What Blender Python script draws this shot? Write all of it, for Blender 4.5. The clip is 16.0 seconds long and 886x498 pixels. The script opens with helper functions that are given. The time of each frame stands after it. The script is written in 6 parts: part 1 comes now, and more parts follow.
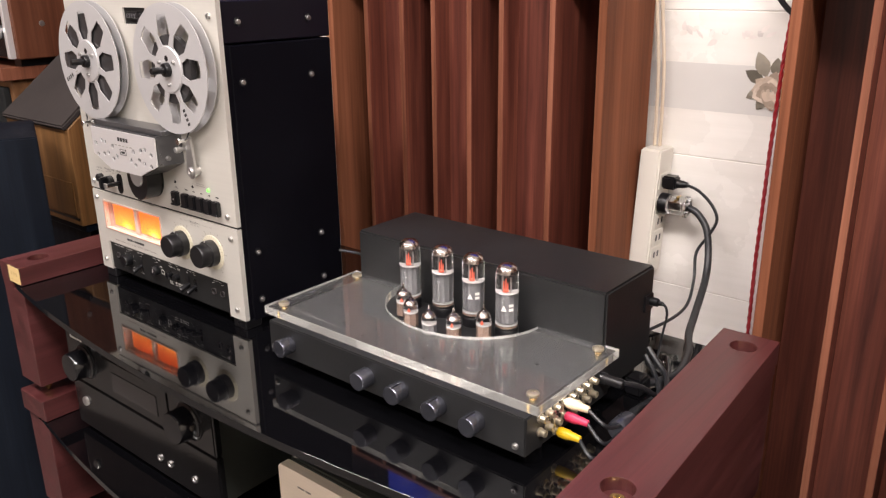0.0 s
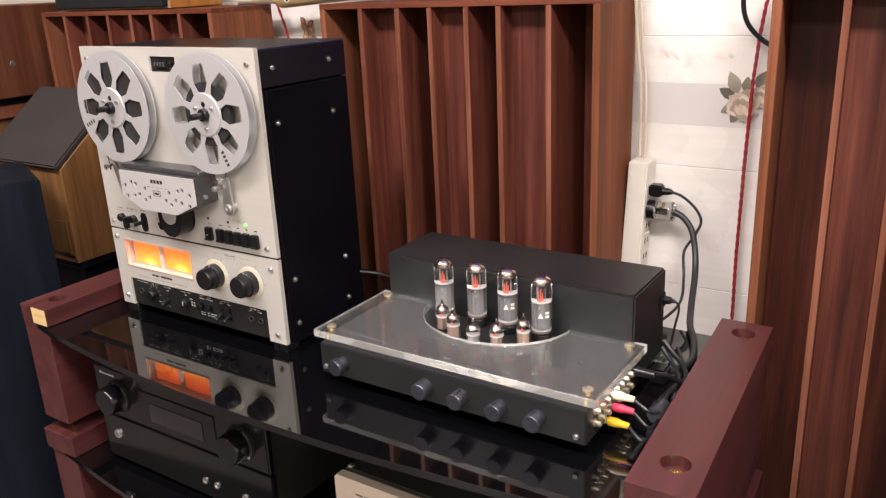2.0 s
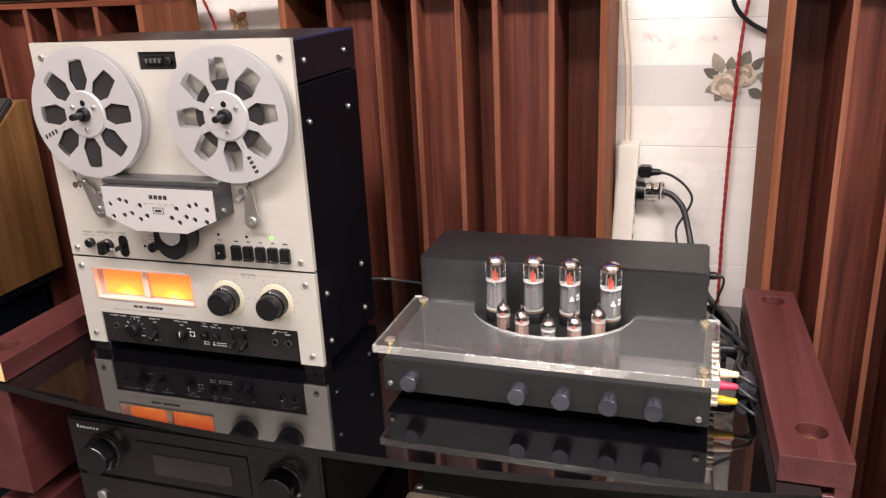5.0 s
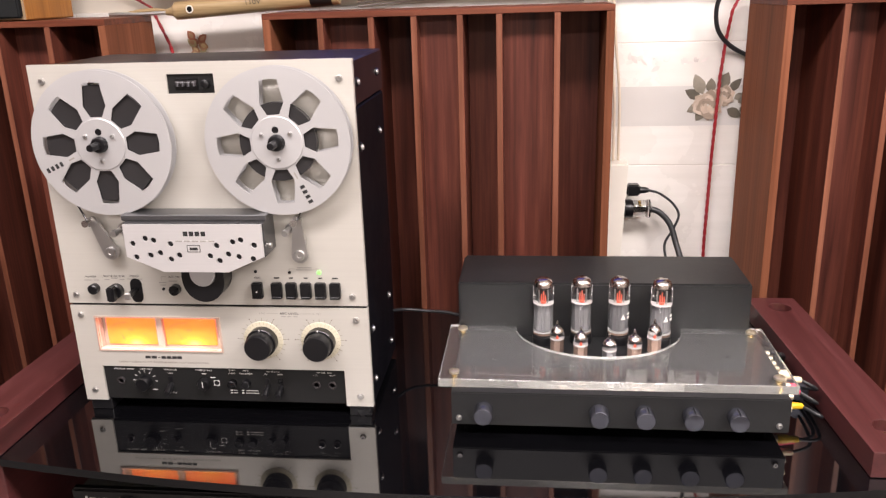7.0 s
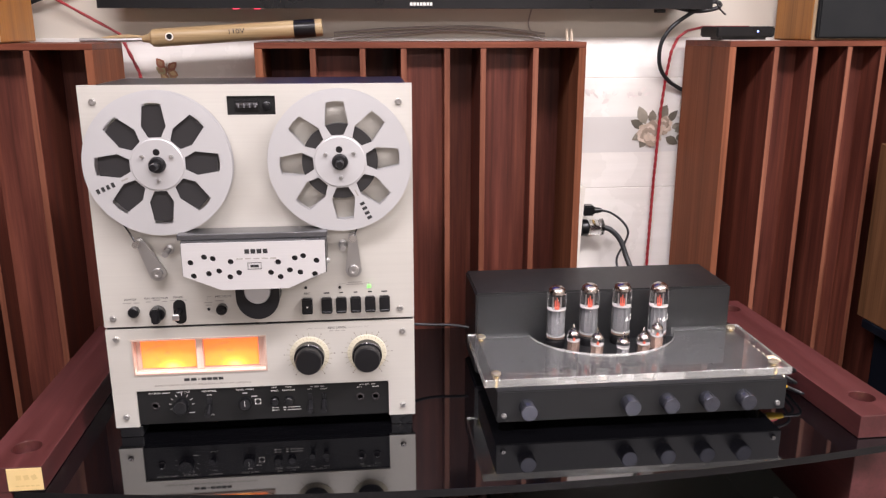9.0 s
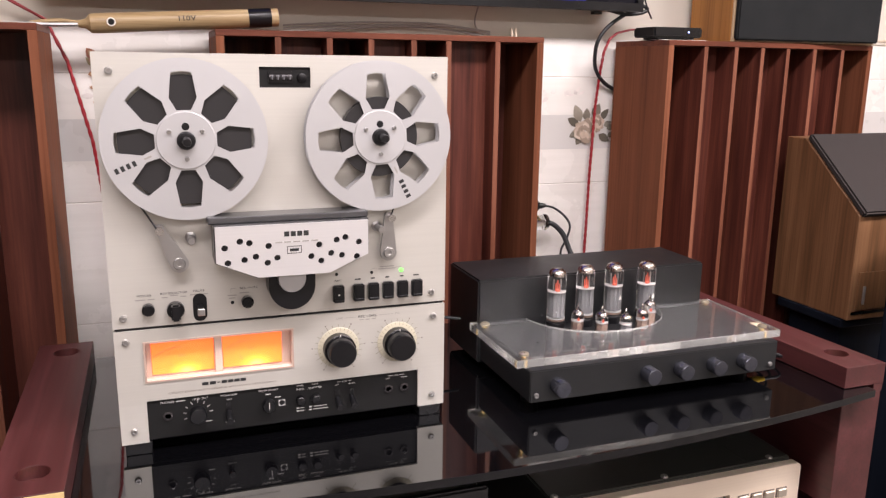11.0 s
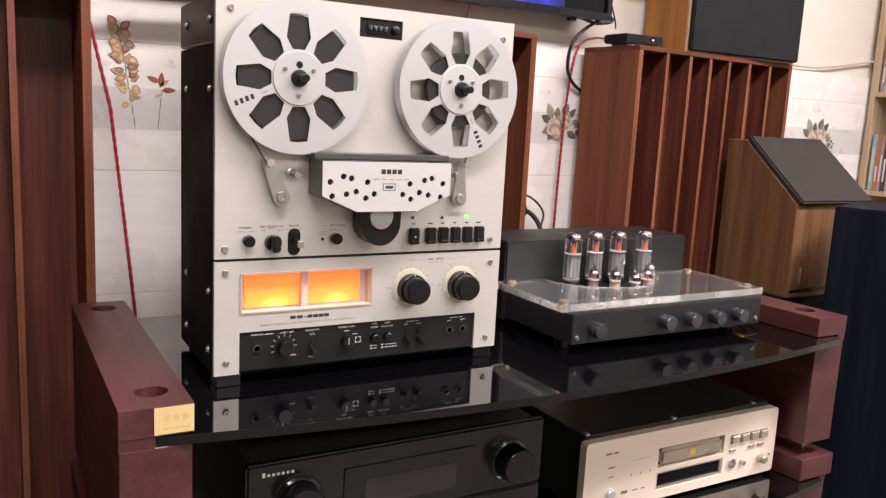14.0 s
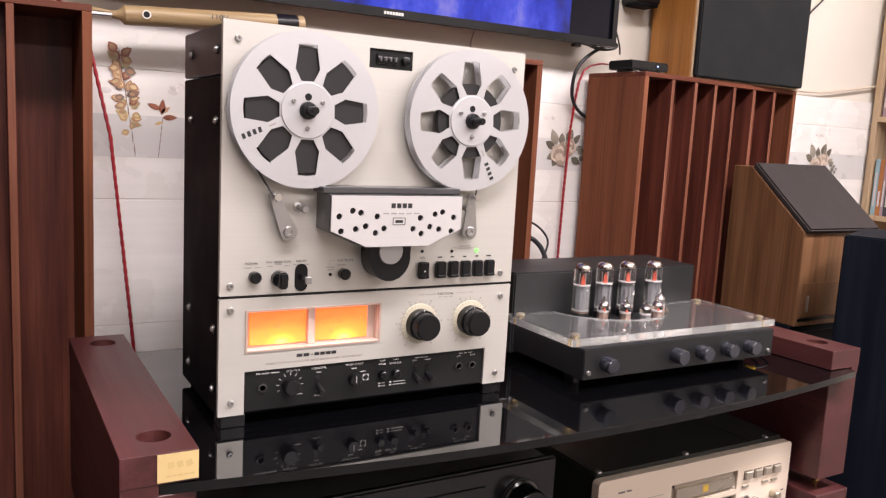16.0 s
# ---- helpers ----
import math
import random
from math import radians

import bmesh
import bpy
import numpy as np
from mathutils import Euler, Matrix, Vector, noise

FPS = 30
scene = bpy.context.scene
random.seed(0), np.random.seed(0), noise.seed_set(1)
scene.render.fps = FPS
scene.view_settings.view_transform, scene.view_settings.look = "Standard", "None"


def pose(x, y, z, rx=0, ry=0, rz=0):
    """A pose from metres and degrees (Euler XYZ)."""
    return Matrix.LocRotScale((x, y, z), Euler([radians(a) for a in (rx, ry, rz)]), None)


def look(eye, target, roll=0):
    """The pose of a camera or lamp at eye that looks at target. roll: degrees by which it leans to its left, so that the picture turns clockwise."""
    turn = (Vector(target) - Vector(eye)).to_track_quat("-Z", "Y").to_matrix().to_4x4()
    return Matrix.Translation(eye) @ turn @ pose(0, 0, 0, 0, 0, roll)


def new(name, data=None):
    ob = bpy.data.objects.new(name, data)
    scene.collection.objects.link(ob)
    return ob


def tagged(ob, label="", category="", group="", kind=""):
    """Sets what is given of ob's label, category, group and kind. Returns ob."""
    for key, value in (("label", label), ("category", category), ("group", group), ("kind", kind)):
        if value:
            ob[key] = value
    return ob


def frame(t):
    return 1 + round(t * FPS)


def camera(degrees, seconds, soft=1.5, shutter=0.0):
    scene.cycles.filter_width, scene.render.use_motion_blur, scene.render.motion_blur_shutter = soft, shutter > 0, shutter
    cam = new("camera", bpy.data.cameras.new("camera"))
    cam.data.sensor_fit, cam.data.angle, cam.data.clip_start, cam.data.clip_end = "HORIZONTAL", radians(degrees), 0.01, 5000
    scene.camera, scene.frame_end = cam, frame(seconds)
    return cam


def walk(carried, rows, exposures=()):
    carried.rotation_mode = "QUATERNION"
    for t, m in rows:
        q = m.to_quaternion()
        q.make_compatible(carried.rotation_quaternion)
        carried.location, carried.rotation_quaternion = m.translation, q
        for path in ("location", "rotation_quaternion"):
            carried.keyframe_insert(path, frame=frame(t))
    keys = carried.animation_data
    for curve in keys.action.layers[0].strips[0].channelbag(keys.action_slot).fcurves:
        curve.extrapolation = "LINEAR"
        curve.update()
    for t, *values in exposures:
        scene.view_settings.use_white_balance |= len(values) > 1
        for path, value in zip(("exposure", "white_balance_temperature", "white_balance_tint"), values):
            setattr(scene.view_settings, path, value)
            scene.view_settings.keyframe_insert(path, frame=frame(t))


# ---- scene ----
cam = camera(57.6, 16.0, soft=1.3)
PATH = [
    (0, (0.027, 0.017, 1.255), (-1.186, 1.473, 0.616), -0.7),
    (0.5, (0.007, -0.043, 1.266), (-1.168, 1.442, 0.621), -1.1),
    (1, (-0.008, -0.084, 1.278), (-1.146, 1.43, 0.633), -1.6),
    (1.5, (-0.022, -0.119, 1.298), (-1.118, 1.428, 0.66), -2.0),
    (2, (-0.048, -0.163, 1.318), (-1.104, 1.412, 0.681), -2.6),
    (2.5, (-0.093, -0.177, 1.314), (-1.106, 1.424, 0.674), -3.2),
    (3, (-0.154, -0.152, 1.304), (-1.1, 1.486, 0.654), -3.6),
    (5.5, (-0.5, -0.297, 1.314), (-1.005, 1.524, 0.66), -2.4),
    (6, (-0.577, -0.306, 1.31), (-0.986, 1.544, 0.67), -2.2),
    (6.5, (-0.677, -0.305, 1.308), (-0.994, 1.569, 0.683), -2.0),
    (7, (-0.737, -0.296, 1.31), (-0.957, 1.594, 0.696), -1.8),
    (7.5, (-0.802, -0.314, 1.308), (-0.923, 1.591, 0.71), -1.4),
    (8, (-0.876, -0.349, 1.316), (-0.89, 1.567, 0.742), -0.9),
    (8.5, (-0.956, -0.395, 1.311), (-0.866, 1.526, 0.761), -0.4),
    (11, (-1.335, -0.309, 1.219), (-0.673, 1.526, 0.777), 0.7),
    (11.5, (-1.412, -0.323, 1.193), (-0.64, 1.475, 0.774), 1.0),
    (12, (-1.462, -0.339, 1.189), (-0.605, 1.425, 0.796), 1.2),
    (12.5, (-1.504, -0.347, 1.168), (-0.592, 1.394, 0.797), 1.6),
    (13, (-1.572, -0.342, 1.154), (-0.626, 1.385, 0.804), 2.1),
    (13.5, (-1.622, -0.322, 1.115), (-0.654, 1.396, 0.782), 2.7),
    (14, (-1.646, -0.298, 1.093), (-0.662, 1.413, 0.767), 3.0),
    (14.5, (-1.66, -0.28, 1.075), (-0.669, 1.428, 0.757), 3.3),
    (15, (-1.66, -0.264, 1.083), (-0.664, 1.442, 0.773), 3.3),
    (15.5, (-1.654, -0.257, 1.102), (-0.657, 1.452, 0.808), 3.2),
    (16, (-1.651, -0.258, 1.11), (-0.652, 1.452, 0.829), 3.1),
]
# plan lengths below are in units of K metres
from mathutils.geometry import tessellate_polygon

K = 0.938
walk(cam, [(t, look(Vector(eye) * K, Vector(target) * K, roll)) for t, eye, target, roll in PATH],
     exposures=[(0.0, -0.05, 6840, 11), (3.0, -0.03, 6840, 12), (7.0, 0.04, 6800, 13), (8.6, -0.04, 6430, 14), (11.0, -0.14, 6600, 15), (13.5, -0.16, 6640, 15), (15.0, 0.01, 6640, 15), (16.0, -0.07, 6590, 15)])

# ---- light ----
world = bpy.data.worlds.new("room_air")
world.use_nodes = True
world.node_tree.nodes["Background"].inputs["Color"].default_value = (1.0, 0.9, 0.8, 1)
world.node_tree.nodes["Background"].inputs["Strength"].default_value = 0.05
scene.world = world


def ceiling_lamp(x, y, z, sx, sy, watts, colour):
    data = bpy.data.lights.new("ceiling_light_panel", "AREA")
    data.shape, data.size, data.size_y = "RECTANGLE", sx, sy
    data.energy, data.color = watts, colour
    ob = new("ceiling_light_panel", data)
    ob.location = (x, y, z)
    return ob


ceiling_lamp(-0.55, -0.32, 2.56, 1.1, 0.35, 39.0, (1.0, 0.94, 0.96))
ceiling_lamp(0.85, -0.35, 2.56, 1.1, 0.35, 97.0, (1.0, 0.94, 0.955))
ceiling_lamp(-1.58, -0.4, 2.56, 1.1, 0.35, 48.0, (1.0, 0.94, 0.96))
ceiling_lamp(-1.6, -3.4, 2.56, 1.6, 0.4, 66.0, (1.0, 0.94, 0.96))
ceiling_lamp(0.4, -3.4, 2.56, 1.6, 0.4, 68.0, (1.0, 0.94, 0.96))

# ---- materials ----


def nodes_of(name):
    m = bpy.data.materials.new(name)
    m.use_nodes = True
    return m, m.node_tree.nodes, m.node_tree.links, m.node_tree.nodes["Principled BSDF"]


def coords(N, L, scale=(1, 1, 1), rand=False):
    tc, mp = N.new("ShaderNodeTexCoord"), N.new("ShaderNodeMapping")
    mp.inputs["Scale"].default_value = scale
    L.new(tc.outputs["Object"], mp.inputs["Vector"])
    if rand:
        info, mul = N.new("ShaderNodeObjectInfo"), N.new("ShaderNodeMath")
        mul.operation = "MULTIPLY"
        mul.inputs[1].default_value = 7.0
        L.new(info.outputs["Random"], mul.inputs[0])
        L.new(mul.outputs[0], mp.inputs["Location"])
    return mp.outputs["Vector"]


def noise_tex(N, L, vec, scale, detail=4.0, rough=0.55):
    n = N.new("ShaderNodeTexNoise")
    n.inputs["Scale"].default_value, n.inputs["Detail"].default_value, n.inputs["Roughness"].default_value = scale, detail, rough
    L.new(vec, n.inputs["Vector"])
    return n.outputs["Fac"]


def ramp(N, L, fac, stops):
    r = N.new("ShaderNodeValToRGB")
    e = r.color_ramp.elements
    while len(e) < len(stops):
        e.new(0.5)
    for k, (p, c) in zip(e, stops):
        k.position, k.color = p, (*c, 1)
    L.new(fac, r.inputs["Fac"])
    return r.outputs["Color"]


def bumped(N, L, B, fac, strength, distance=0.001):
    b = N.new("ShaderNodeBump")
    b.inputs["Strength"].default_value, b.inputs["Distance"].default_value = strength, distance
    L.new(fac, b.inputs["Height"])
    L.new(b.outputs["Normal"], B.inputs["Normal"])


def rough_by(N, L, B, fac, lo, hi):
    r = N.new("ShaderNodeMapRange")
    r.inputs["From Min"].default_value, r.inputs["From Max"].default_value = 0.3, 0.7
    r.inputs["To Min"].default_value, r.inputs["To Max"].default_value = lo, hi
    L.new(fac, r.inputs["Value"])
    L.new(r.outputs["Result"], B.inputs["Roughness"])


def plain(name, c, rough=0.5, metal=0.0, vary=0.12, scale=60.0, bump=0.05, spec=0.5):
    """Painted, moulded or metal surface: fine grain, broad cloudy wear, gloss that varies."""
    m, N, L, B = nodes_of(name)
    v = coords(N, L, rand=True)
    broad, fine = noise_tex(N, L, v, scale * 0.12), noise_tex(N, L, v, scale * 6, 2)
    lo, hi = tuple(x * (1 - vary) for x in c), tuple(min(1, x * (1 + vary)) for x in c)
    L.new(ramp(N, L, broad, [(0.3, lo), (0.7, hi)]), B.inputs["Base Color"])
    rough_by(N, L, B, broad, max(0.02, rough * 0.85), min(1, rough * 1.15))
    B.inputs["Metallic"].default_value = metal
    B.inputs["Specular IOR Level"].default_value = spec
    if bump:
        bumped(N, L, B, fine, bump, 0.0006)
    return m


def wood(name, dark, mid, light, grain="z", rough=0.42, size=1.0, bump=0.12, spec=0.28):
    """Veneer or board with long streaks along one axis and fine pores."""
    m, N, L, B = nodes_of(name)
    k = {"x": (1.3, 22, 22), "y": (22, 1.3, 22), "z": (22, 22, 1.3)}[grain]
    v = coords(N, L, tuple(q * size for q in k), rand=True)
    streak = noise_tex(N, L, v, 1.6, 6, 0.62)
    k2 = {"x": (4, 260, 260), "y": (260, 4, 260), "z": (260, 260, 4)}[grain]
    v2 = coords(N, L, tuple(q * size for q in k2), rand=True)
    pore = noise_tex(N, L, v2, 1.0, 2)
    col = ramp(N, L, streak, [(0.28, dark), (0.5, mid), (0.72, light)])
    col2 = ramp(N, L, pore, [(0.3, (0.62, 0.6, 0.58)), (0.55, (1, 1, 1))])
    mx = N.new("ShaderNodeMix")
    mx.data_type, mx.blend_type = "RGBA", "MULTIPLY"
    mx.inputs["Factor"].default_value = 0.6
    L.new(col, mx.inputs["A"])
    L.new(col2, mx.inputs["B"])
    L.new(mx.outputs["Result"], B.inputs["Base Color"])
    rough_by(N, L, B, streak, rough * 0.85, rough * 1.2)
    B.inputs["Specular IOR Level"].default_value = spec
    bumped(N, L, B, pore, bump, 0.0005)
    return m


def brushed(name, c, rough, metal, axis="x"):
    """Brushed metal plate."""
    m, N, L, B = nodes_of(name)
    k = {"x": (2, 500, 500), "z": (500, 500, 2)}[axis]
    line = noise_tex(N, L, coords(N, L, k), 1.0, 3)
    cloud = noise_tex(N, L, coords(N, L), 5.0, 3)
    L.new(ramp(N, L, line, [(0.25, tuple(x * 0.955 for x in c)), (0.75, c)]), B.inputs["Base Color"])
    rough_by(N, L, B, cloud, rough * 0.9, rough * 1.12)
    B.inputs["Metallic"].default_value = metal
    bumped(N, L, B, line, 0.05, 0.0003)
    return m


def clear(name, tint, rough=0.0, ior=1.49, weight=1.0):
    m, N, L, B = nodes_of(name)
    B.inputs["Base Color"].default_value = (*tint, 1)
    B.inputs["Transmission Weight"].default_value, B.inputs["IOR"].default_value = weight, ior
    v = coords(N, L)
    rough_by(N, L, B, noise_tex(N, L, v, 3.0, 1), rough, rough + 0.003)
    return m


def glowing(name, c, strength):
    m, N, L, B = nodes_of(name)
    B.inputs["Base Color"].default_value = (*(x * 0.3 for x in c), 1)
    B.inputs["Emission Color"].default_value, B.inputs["Emission Strength"].default_value = (*c, 1), strength
    return m


def meter_glow(name, x, z):
    """Translucent orange meter face with a bulb behind its lower middle."""
    m, N, L, B = nodes_of(name)
    tc, mp = N.new("ShaderNodeTexCoord"), N.new("ShaderNodeMapping")
    mp.inputs["Location"].default_value = (-x, 0, -z)
    L.new(tc.outputs["Object"], mp.inputs["Vector"])
    sc = N.new("ShaderNodeVectorMath")
    sc.operation = "MULTIPLY"
    sc.inputs[1].default_value = (22, 0, 34)
    L.new(mp.outputs["Vector"], sc.inputs[0])
    ln = N.new("ShaderNodeVectorMath")
    ln.operation = "LENGTH"
    L.new(sc.outputs["Vector"], ln.inputs[0])
    col = ramp(N, L, ln.outputs["Value"], [(0.08, (1.0, 0.5, 0.11)), (0.26, (1.0, 0.27, 0.02)), (0.5, (1.0, 0.125, 0.007)), (0.98, (1.0, 0.08, 0.009))])
    st = ramp(N, L, ln.outputs["Value"], [(0.1, (1, 1, 1)), (0.36, (0.74, 0.74, 0.74)), (0.9, (0.7, 0.7, 0.7))])
    mul = N.new("ShaderNodeMath")
    mul.operation = "MULTIPLY"
    mul.inputs[1].default_value = 3.2
    L.new(st, mul.inputs[0])
    L.new(col, B.inputs["Emission Color"])
    L.new(mul.outputs[0], B.inputs["Emission Strength"])
    B.inputs["Base Color"].default_value = (0.5, 0.2, 0.03, 1)
    return m


def screen_glow(name):
    """Television picture: blurred blue lights."""
    m, N, L, B = nodes_of(name)
    v = coords(N, L, (9, 9, 5))
    f = noise_tex(N, L, v, 1.2, 5, 0.6)
    col = ramp(N, L, f, [(0.3, (0.004, 0.008, 0.09)), (0.5, (0.02, 0.05, 0.75)), (0.62, (0.08, 0.12, 1.0)), (0.78, (0.45, 0.4, 1.0))])
    L.new(col, B.inputs["Emission Color"])
    B.inputs["Emission Strength"].default_value = 0.75
    B.inputs["Base Color"].default_value = (0.01, 0.01, 0.015, 1)
    B.inputs["Roughness"].default_value = 0.15
    return m


def tile_glaze(name):
    m, N, L, B = nodes_of(name)
    v = coords(N, L, rand=True)
    f = noise_tex(N, L, v, 7.0, 5)
    vh = coords(N, L, (3, 3, 60), rand=True)
    g = noise_tex(N, L, vh, 1.0, 4)
    col = ramp(N, L, f, [(0.3, (0.77, 0.74, 0.69)), (0.7, (0.84, 0.815, 0.775))])
    col2 = ramp(N, L, g, [(0.35, (0.93, 0.93, 0.92)), (0.6, (1, 1, 1))])
    mx = N.new("ShaderNodeMix")
    mx.data_type, mx.blend_type = "RGBA", "MULTIPLY"
    mx.inputs["Factor"].default_value = 0.7
    L.new(col, mx.inputs["A"])
    L.new(col2, mx.inputs["B"])
    L.new(mx.outputs["Result"], B.inputs["Base Color"])
    rough_by(N, L, B, f, 0.2, 0.34)
    bumped(N, L, B, f, 0.04, 0.002)
    return m


M_PANEL = brushed("satin_champagne_aluminium", (0.625, 0.603, 0.55), 0.4, 0.4)
M_PLATE = brushed("bright_brushed_aluminium", (0.88, 0.87, 0.87), 0.33, 0.62)
M_FLANGE = plain("reel_aluminium", (0.565, 0.562, 0.565), 0.4, 0.5, 0.03, 30, 0.02)
M_CHROME = plain("chrome", (0.82, 0.81, 0.8), 0.14, 1.0, 0.03, 60, 0)
M_STEEL = plain("dull_steel", (0.46, 0.45, 0.44), 0.34, 0.9, 0.08)
M_VINYL = plain("black_vinyl", (0.0022, 0.0022, 0.004), 0.55, 0, 0.15, 80, 0.2, 0.09)
M_BLACK = plain("black_plastic", (0.0055, 0.0055, 0.0065), 0.3, 0, 0.2, 60, 0.06, 0.4)
M_HEADMETAL = plain("dark_grey_satin_metal", (0.13, 0.13, 0.135), 0.3, 0.75, 0.1, 60, 0.03)
M_BLACKPANEL = plain("black_anodised_panel", (0.0115, 0.0115, 0.0115), 0.5, 0.0, 0.12, 60, 0.08, 0.22)
M_TAPE = plain("tape_pack", (0.022, 0.021, 0.022), 0.3, 0.0, 0.25, 20, 0.03)
M_INK = plain("black_ink", (0.02, 0.02, 0.02), 0.6, 0, 0.05, 60, 0)
M_GREYINK = plain("grey_ink", (0.38, 0.36, 0.33), 0.6, 0, 0.05, 60, 0)
M_DIGIT = plain("dim_digit_print", (0.11, 0.11, 0.12), 0.6, 0, 0.05, 60, 0)
M_WHITEINK = plain("white_ink", (0.75, 0.74, 0.7), 0.6, 0, 0.05, 60, 0)
M_AMP = plain("black_powder_coat", (0.0105, 0.011, 0.0116), 0.45, 0.0, 0.14, 50, 0.3, 0.48)
M_AMPKNOB = plain("gunmetal_knob", (0.12, 0.125, 0.15), 0.26, 0.85, 0.06, 60, 0)
M_GLASSBLACK = plain("black_glass", (0.002, 0.002, 0.0025), 0.035, 0, 0.1, 8, 0, 0.5)
M_GLASSBLACK.node_tree.nodes["Principled BSDF"].inputs["IOR"].default_value = 2.0
M_RAIL = wood("oxblood_stained_wood", (0.047, 0.0112, 0.0112), (0.071, 0.017, 0.017), (0.102, 0.027, 0.028), "y", 0.42, 0.8, 0.14, 0.6)
M_PALEBRASS = plain("dull_pale_brass", (0.62, 0.55, 0.42), 0.32, 0.85, 0.08)
M_BRASS = plain("brass", (0.78, 0.56, 0.22), 0.22, 0.95, 0.08)
M_GOLD = plain("engraved_gold_plate", (0.85, 0.64, 0.3), 0.35, 0.25, 0.06)
M_CHAMP = brushed("champagne_gold_panel", (0.93, 0.795, 0.645), 0.42, 0.15)
M_DARKLID = plain("dark_steel_lid", (0.03, 0.032, 0.028), 0.34, 0.0, 0.25, 40, 0.12, 0.6)
M_RCV = plain("gloss_black_front", (0.004, 0.004, 0.005), 0.1, 0.0, 0.1, 30, 0.01, 0.5)
M_RCVFRONT = plain("satin_black_front", (0.0065, 0.0065, 0.007), 0.17, 0.0, 0.12, 30, 0.01, 0.6)
M_SCREENDARK = plain("dark_display", (0.005, 0.005, 0.01), 0.06, 0, 0.1, 30, 0, 0.3)
M_SCREENGREY = plain("grey_display", (0.035, 0.032, 0.033), 0.2, 0, 0.1, 30, 0)
M_WALNUT = wood("reddish_walnut_veneer", (0.037, 0.0102, 0.0082), (0.118, 0.0335, 0.0225), (0.225, 0.071, 0.044), "z", 0.44, 0.8)
M_WALNUTX = wood("reddish_walnut_top", (0.06, 0.016, 0.009), (0.135, 0.038, 0.02), (0.22, 0.07, 0.036), "x", 0.44, 1.0)
# side boards: their own broad grain, but tone lightened for side light they lack
M_SIDE = wood("broad_grained_lit_side_veneer", (0.12, 0.041, 0.02), (0.2, 0.072, 0.037), (0.28, 0.106, 0.056), "z", 0.6, 0.6, 0.08, 0.1)
# lighter walnut: paints lit front edges on fins; also a plain top board
M_ORANGEWOOD = wood("orange_wood_lit_edges_and_top", (0.1, 0.034, 0.019), (0.19, 0.068, 0.039), (0.27, 0.105, 0.062), "z", 0.4, 1.0)
M_SPKWOOD = wood("speaker_walnut", (0.085, 0.042, 0.019), (0.175, 0.085, 0.04), (0.24, 0.122, 0.06), "z", 0.4, 0.9)
M_OAK = wood("orange_oak", (0.3, 0.12, 0.028), (0.4, 0.17, 0.04), (0.47, 0.21, 0.055), "z", 0.4, 0.8)
M_PINE = wood("pale_shelf_wood", (0.42, 0.3, 0.18), (0.52, 0.38, 0.24), (0.6, 0.46, 0.3), "z", 0.5, 0.7)
M_BLACKWOOD = wood("black_ash_veneer", (0.0025, 0.0042, 0.0082), (0.004, 0.0066, 0.0122), (0.0075, 0.0112, 0.0185), "z", 0.55, 1.0, 0.2, 0.13)
M_BAMBOO = wood("varnished_bamboo", (0.27, 0.18, 0.09), (0.37, 0.265, 0.14), (0.46, 0.35, 0.2), "x", 0.3, 1.2, 0.08)
M_GRILLE = plain("grey_grille_cloth", (0.036, 0.03, 0.0285), 0.9, 0, 0.1, 120, 0.5, 0.2)
M_GRILLEBLACK = plain("black_grille_cloth", (0.012, 0.013, 0.0135), 0.9, 0, 0.1, 120, 0.5, 0.25)
M_TILE = tile_glaze("glazed_wall_tile")
M_TILEGREY = plain("grey_tile_print", (0.61, 0.595, 0.57), 0.28, 0, 0.05, 40, 0.02)
M_GROUT = plain("grout", (0.64, 0.6, 0.55), 0.9, 0, 0.1)
M_PAINT = plain("cream_wall_paint", (0.66, 0.615, 0.53), 0.75, 0, 0.04, 12, 0.12)
# for the unseen west wall: dark brown dims what the deck panel mirrors
M_WESTWALL = plain("dark_unseen_wall", (0.11, 0.065, 0.05), 0.85, 0, 0.1, 12, 0.2)
M_CEIL = plain("white_ceiling_paint", (0.8, 0.78, 0.74), 0.85, 0, 0.03, 12, 0.1)
M_FLOOR = plain("dark_floor", (0.14, 0.128, 0.118), 0.3, 0, 0.15, 20, 0.05)
M_WHITEPL = plain("aged_white_plastic", (0.72, 0.69, 0.62), 0.38, 0, 0.06, 60, 0.04)
M_CABLE = plain("black_cable", (0.014, 0.015, 0.017), 0.42, 0, 0.15, 80, 0.1)
M_REDCABLE = plain("red_cable_sleeve", (0.3, 0.012, 0.018), 0.5, 0, 0.15, 80, 0.15)
M_GREYCABLE = plain("grey_cable", (0.33, 0.3, 0.27), 0.5, 0, 0.1)
M_CREAMCABLE = plain("cream_cable", (0.62, 0.52, 0.4), 0.5, 0, 0.1)
# slight milkiness imitates sheen on top and light gathered in the edges
M_ACRYLIC = clear("clear_acrylic", (0.985, 0.985, 0.97), 0.004, 1.49, 0.983)
M_ACRYLICEDGE = clear("whitened_acrylic_edge", (0.93, 0.93, 0.88), 0.12, 1.49, 0.82)
M_GLASSEDGE = plain("ground_glass_edge", (0.004, 0.0042, 0.005), 0.1, 0, 0.2, 60, 0.02, 0.5)
M_GLASS = clear("tube_glass", (0.96, 0.96, 0.95), 0.0, 1.45)
M_GETTER = plain("silver_getter", (0.6, 0.54, 0.52), 0.13, 1.0, 0.15)
M_ANODE = plain("grey_anode", (0.2, 0.2, 0.205), 0.42, 0.4, 0.15)
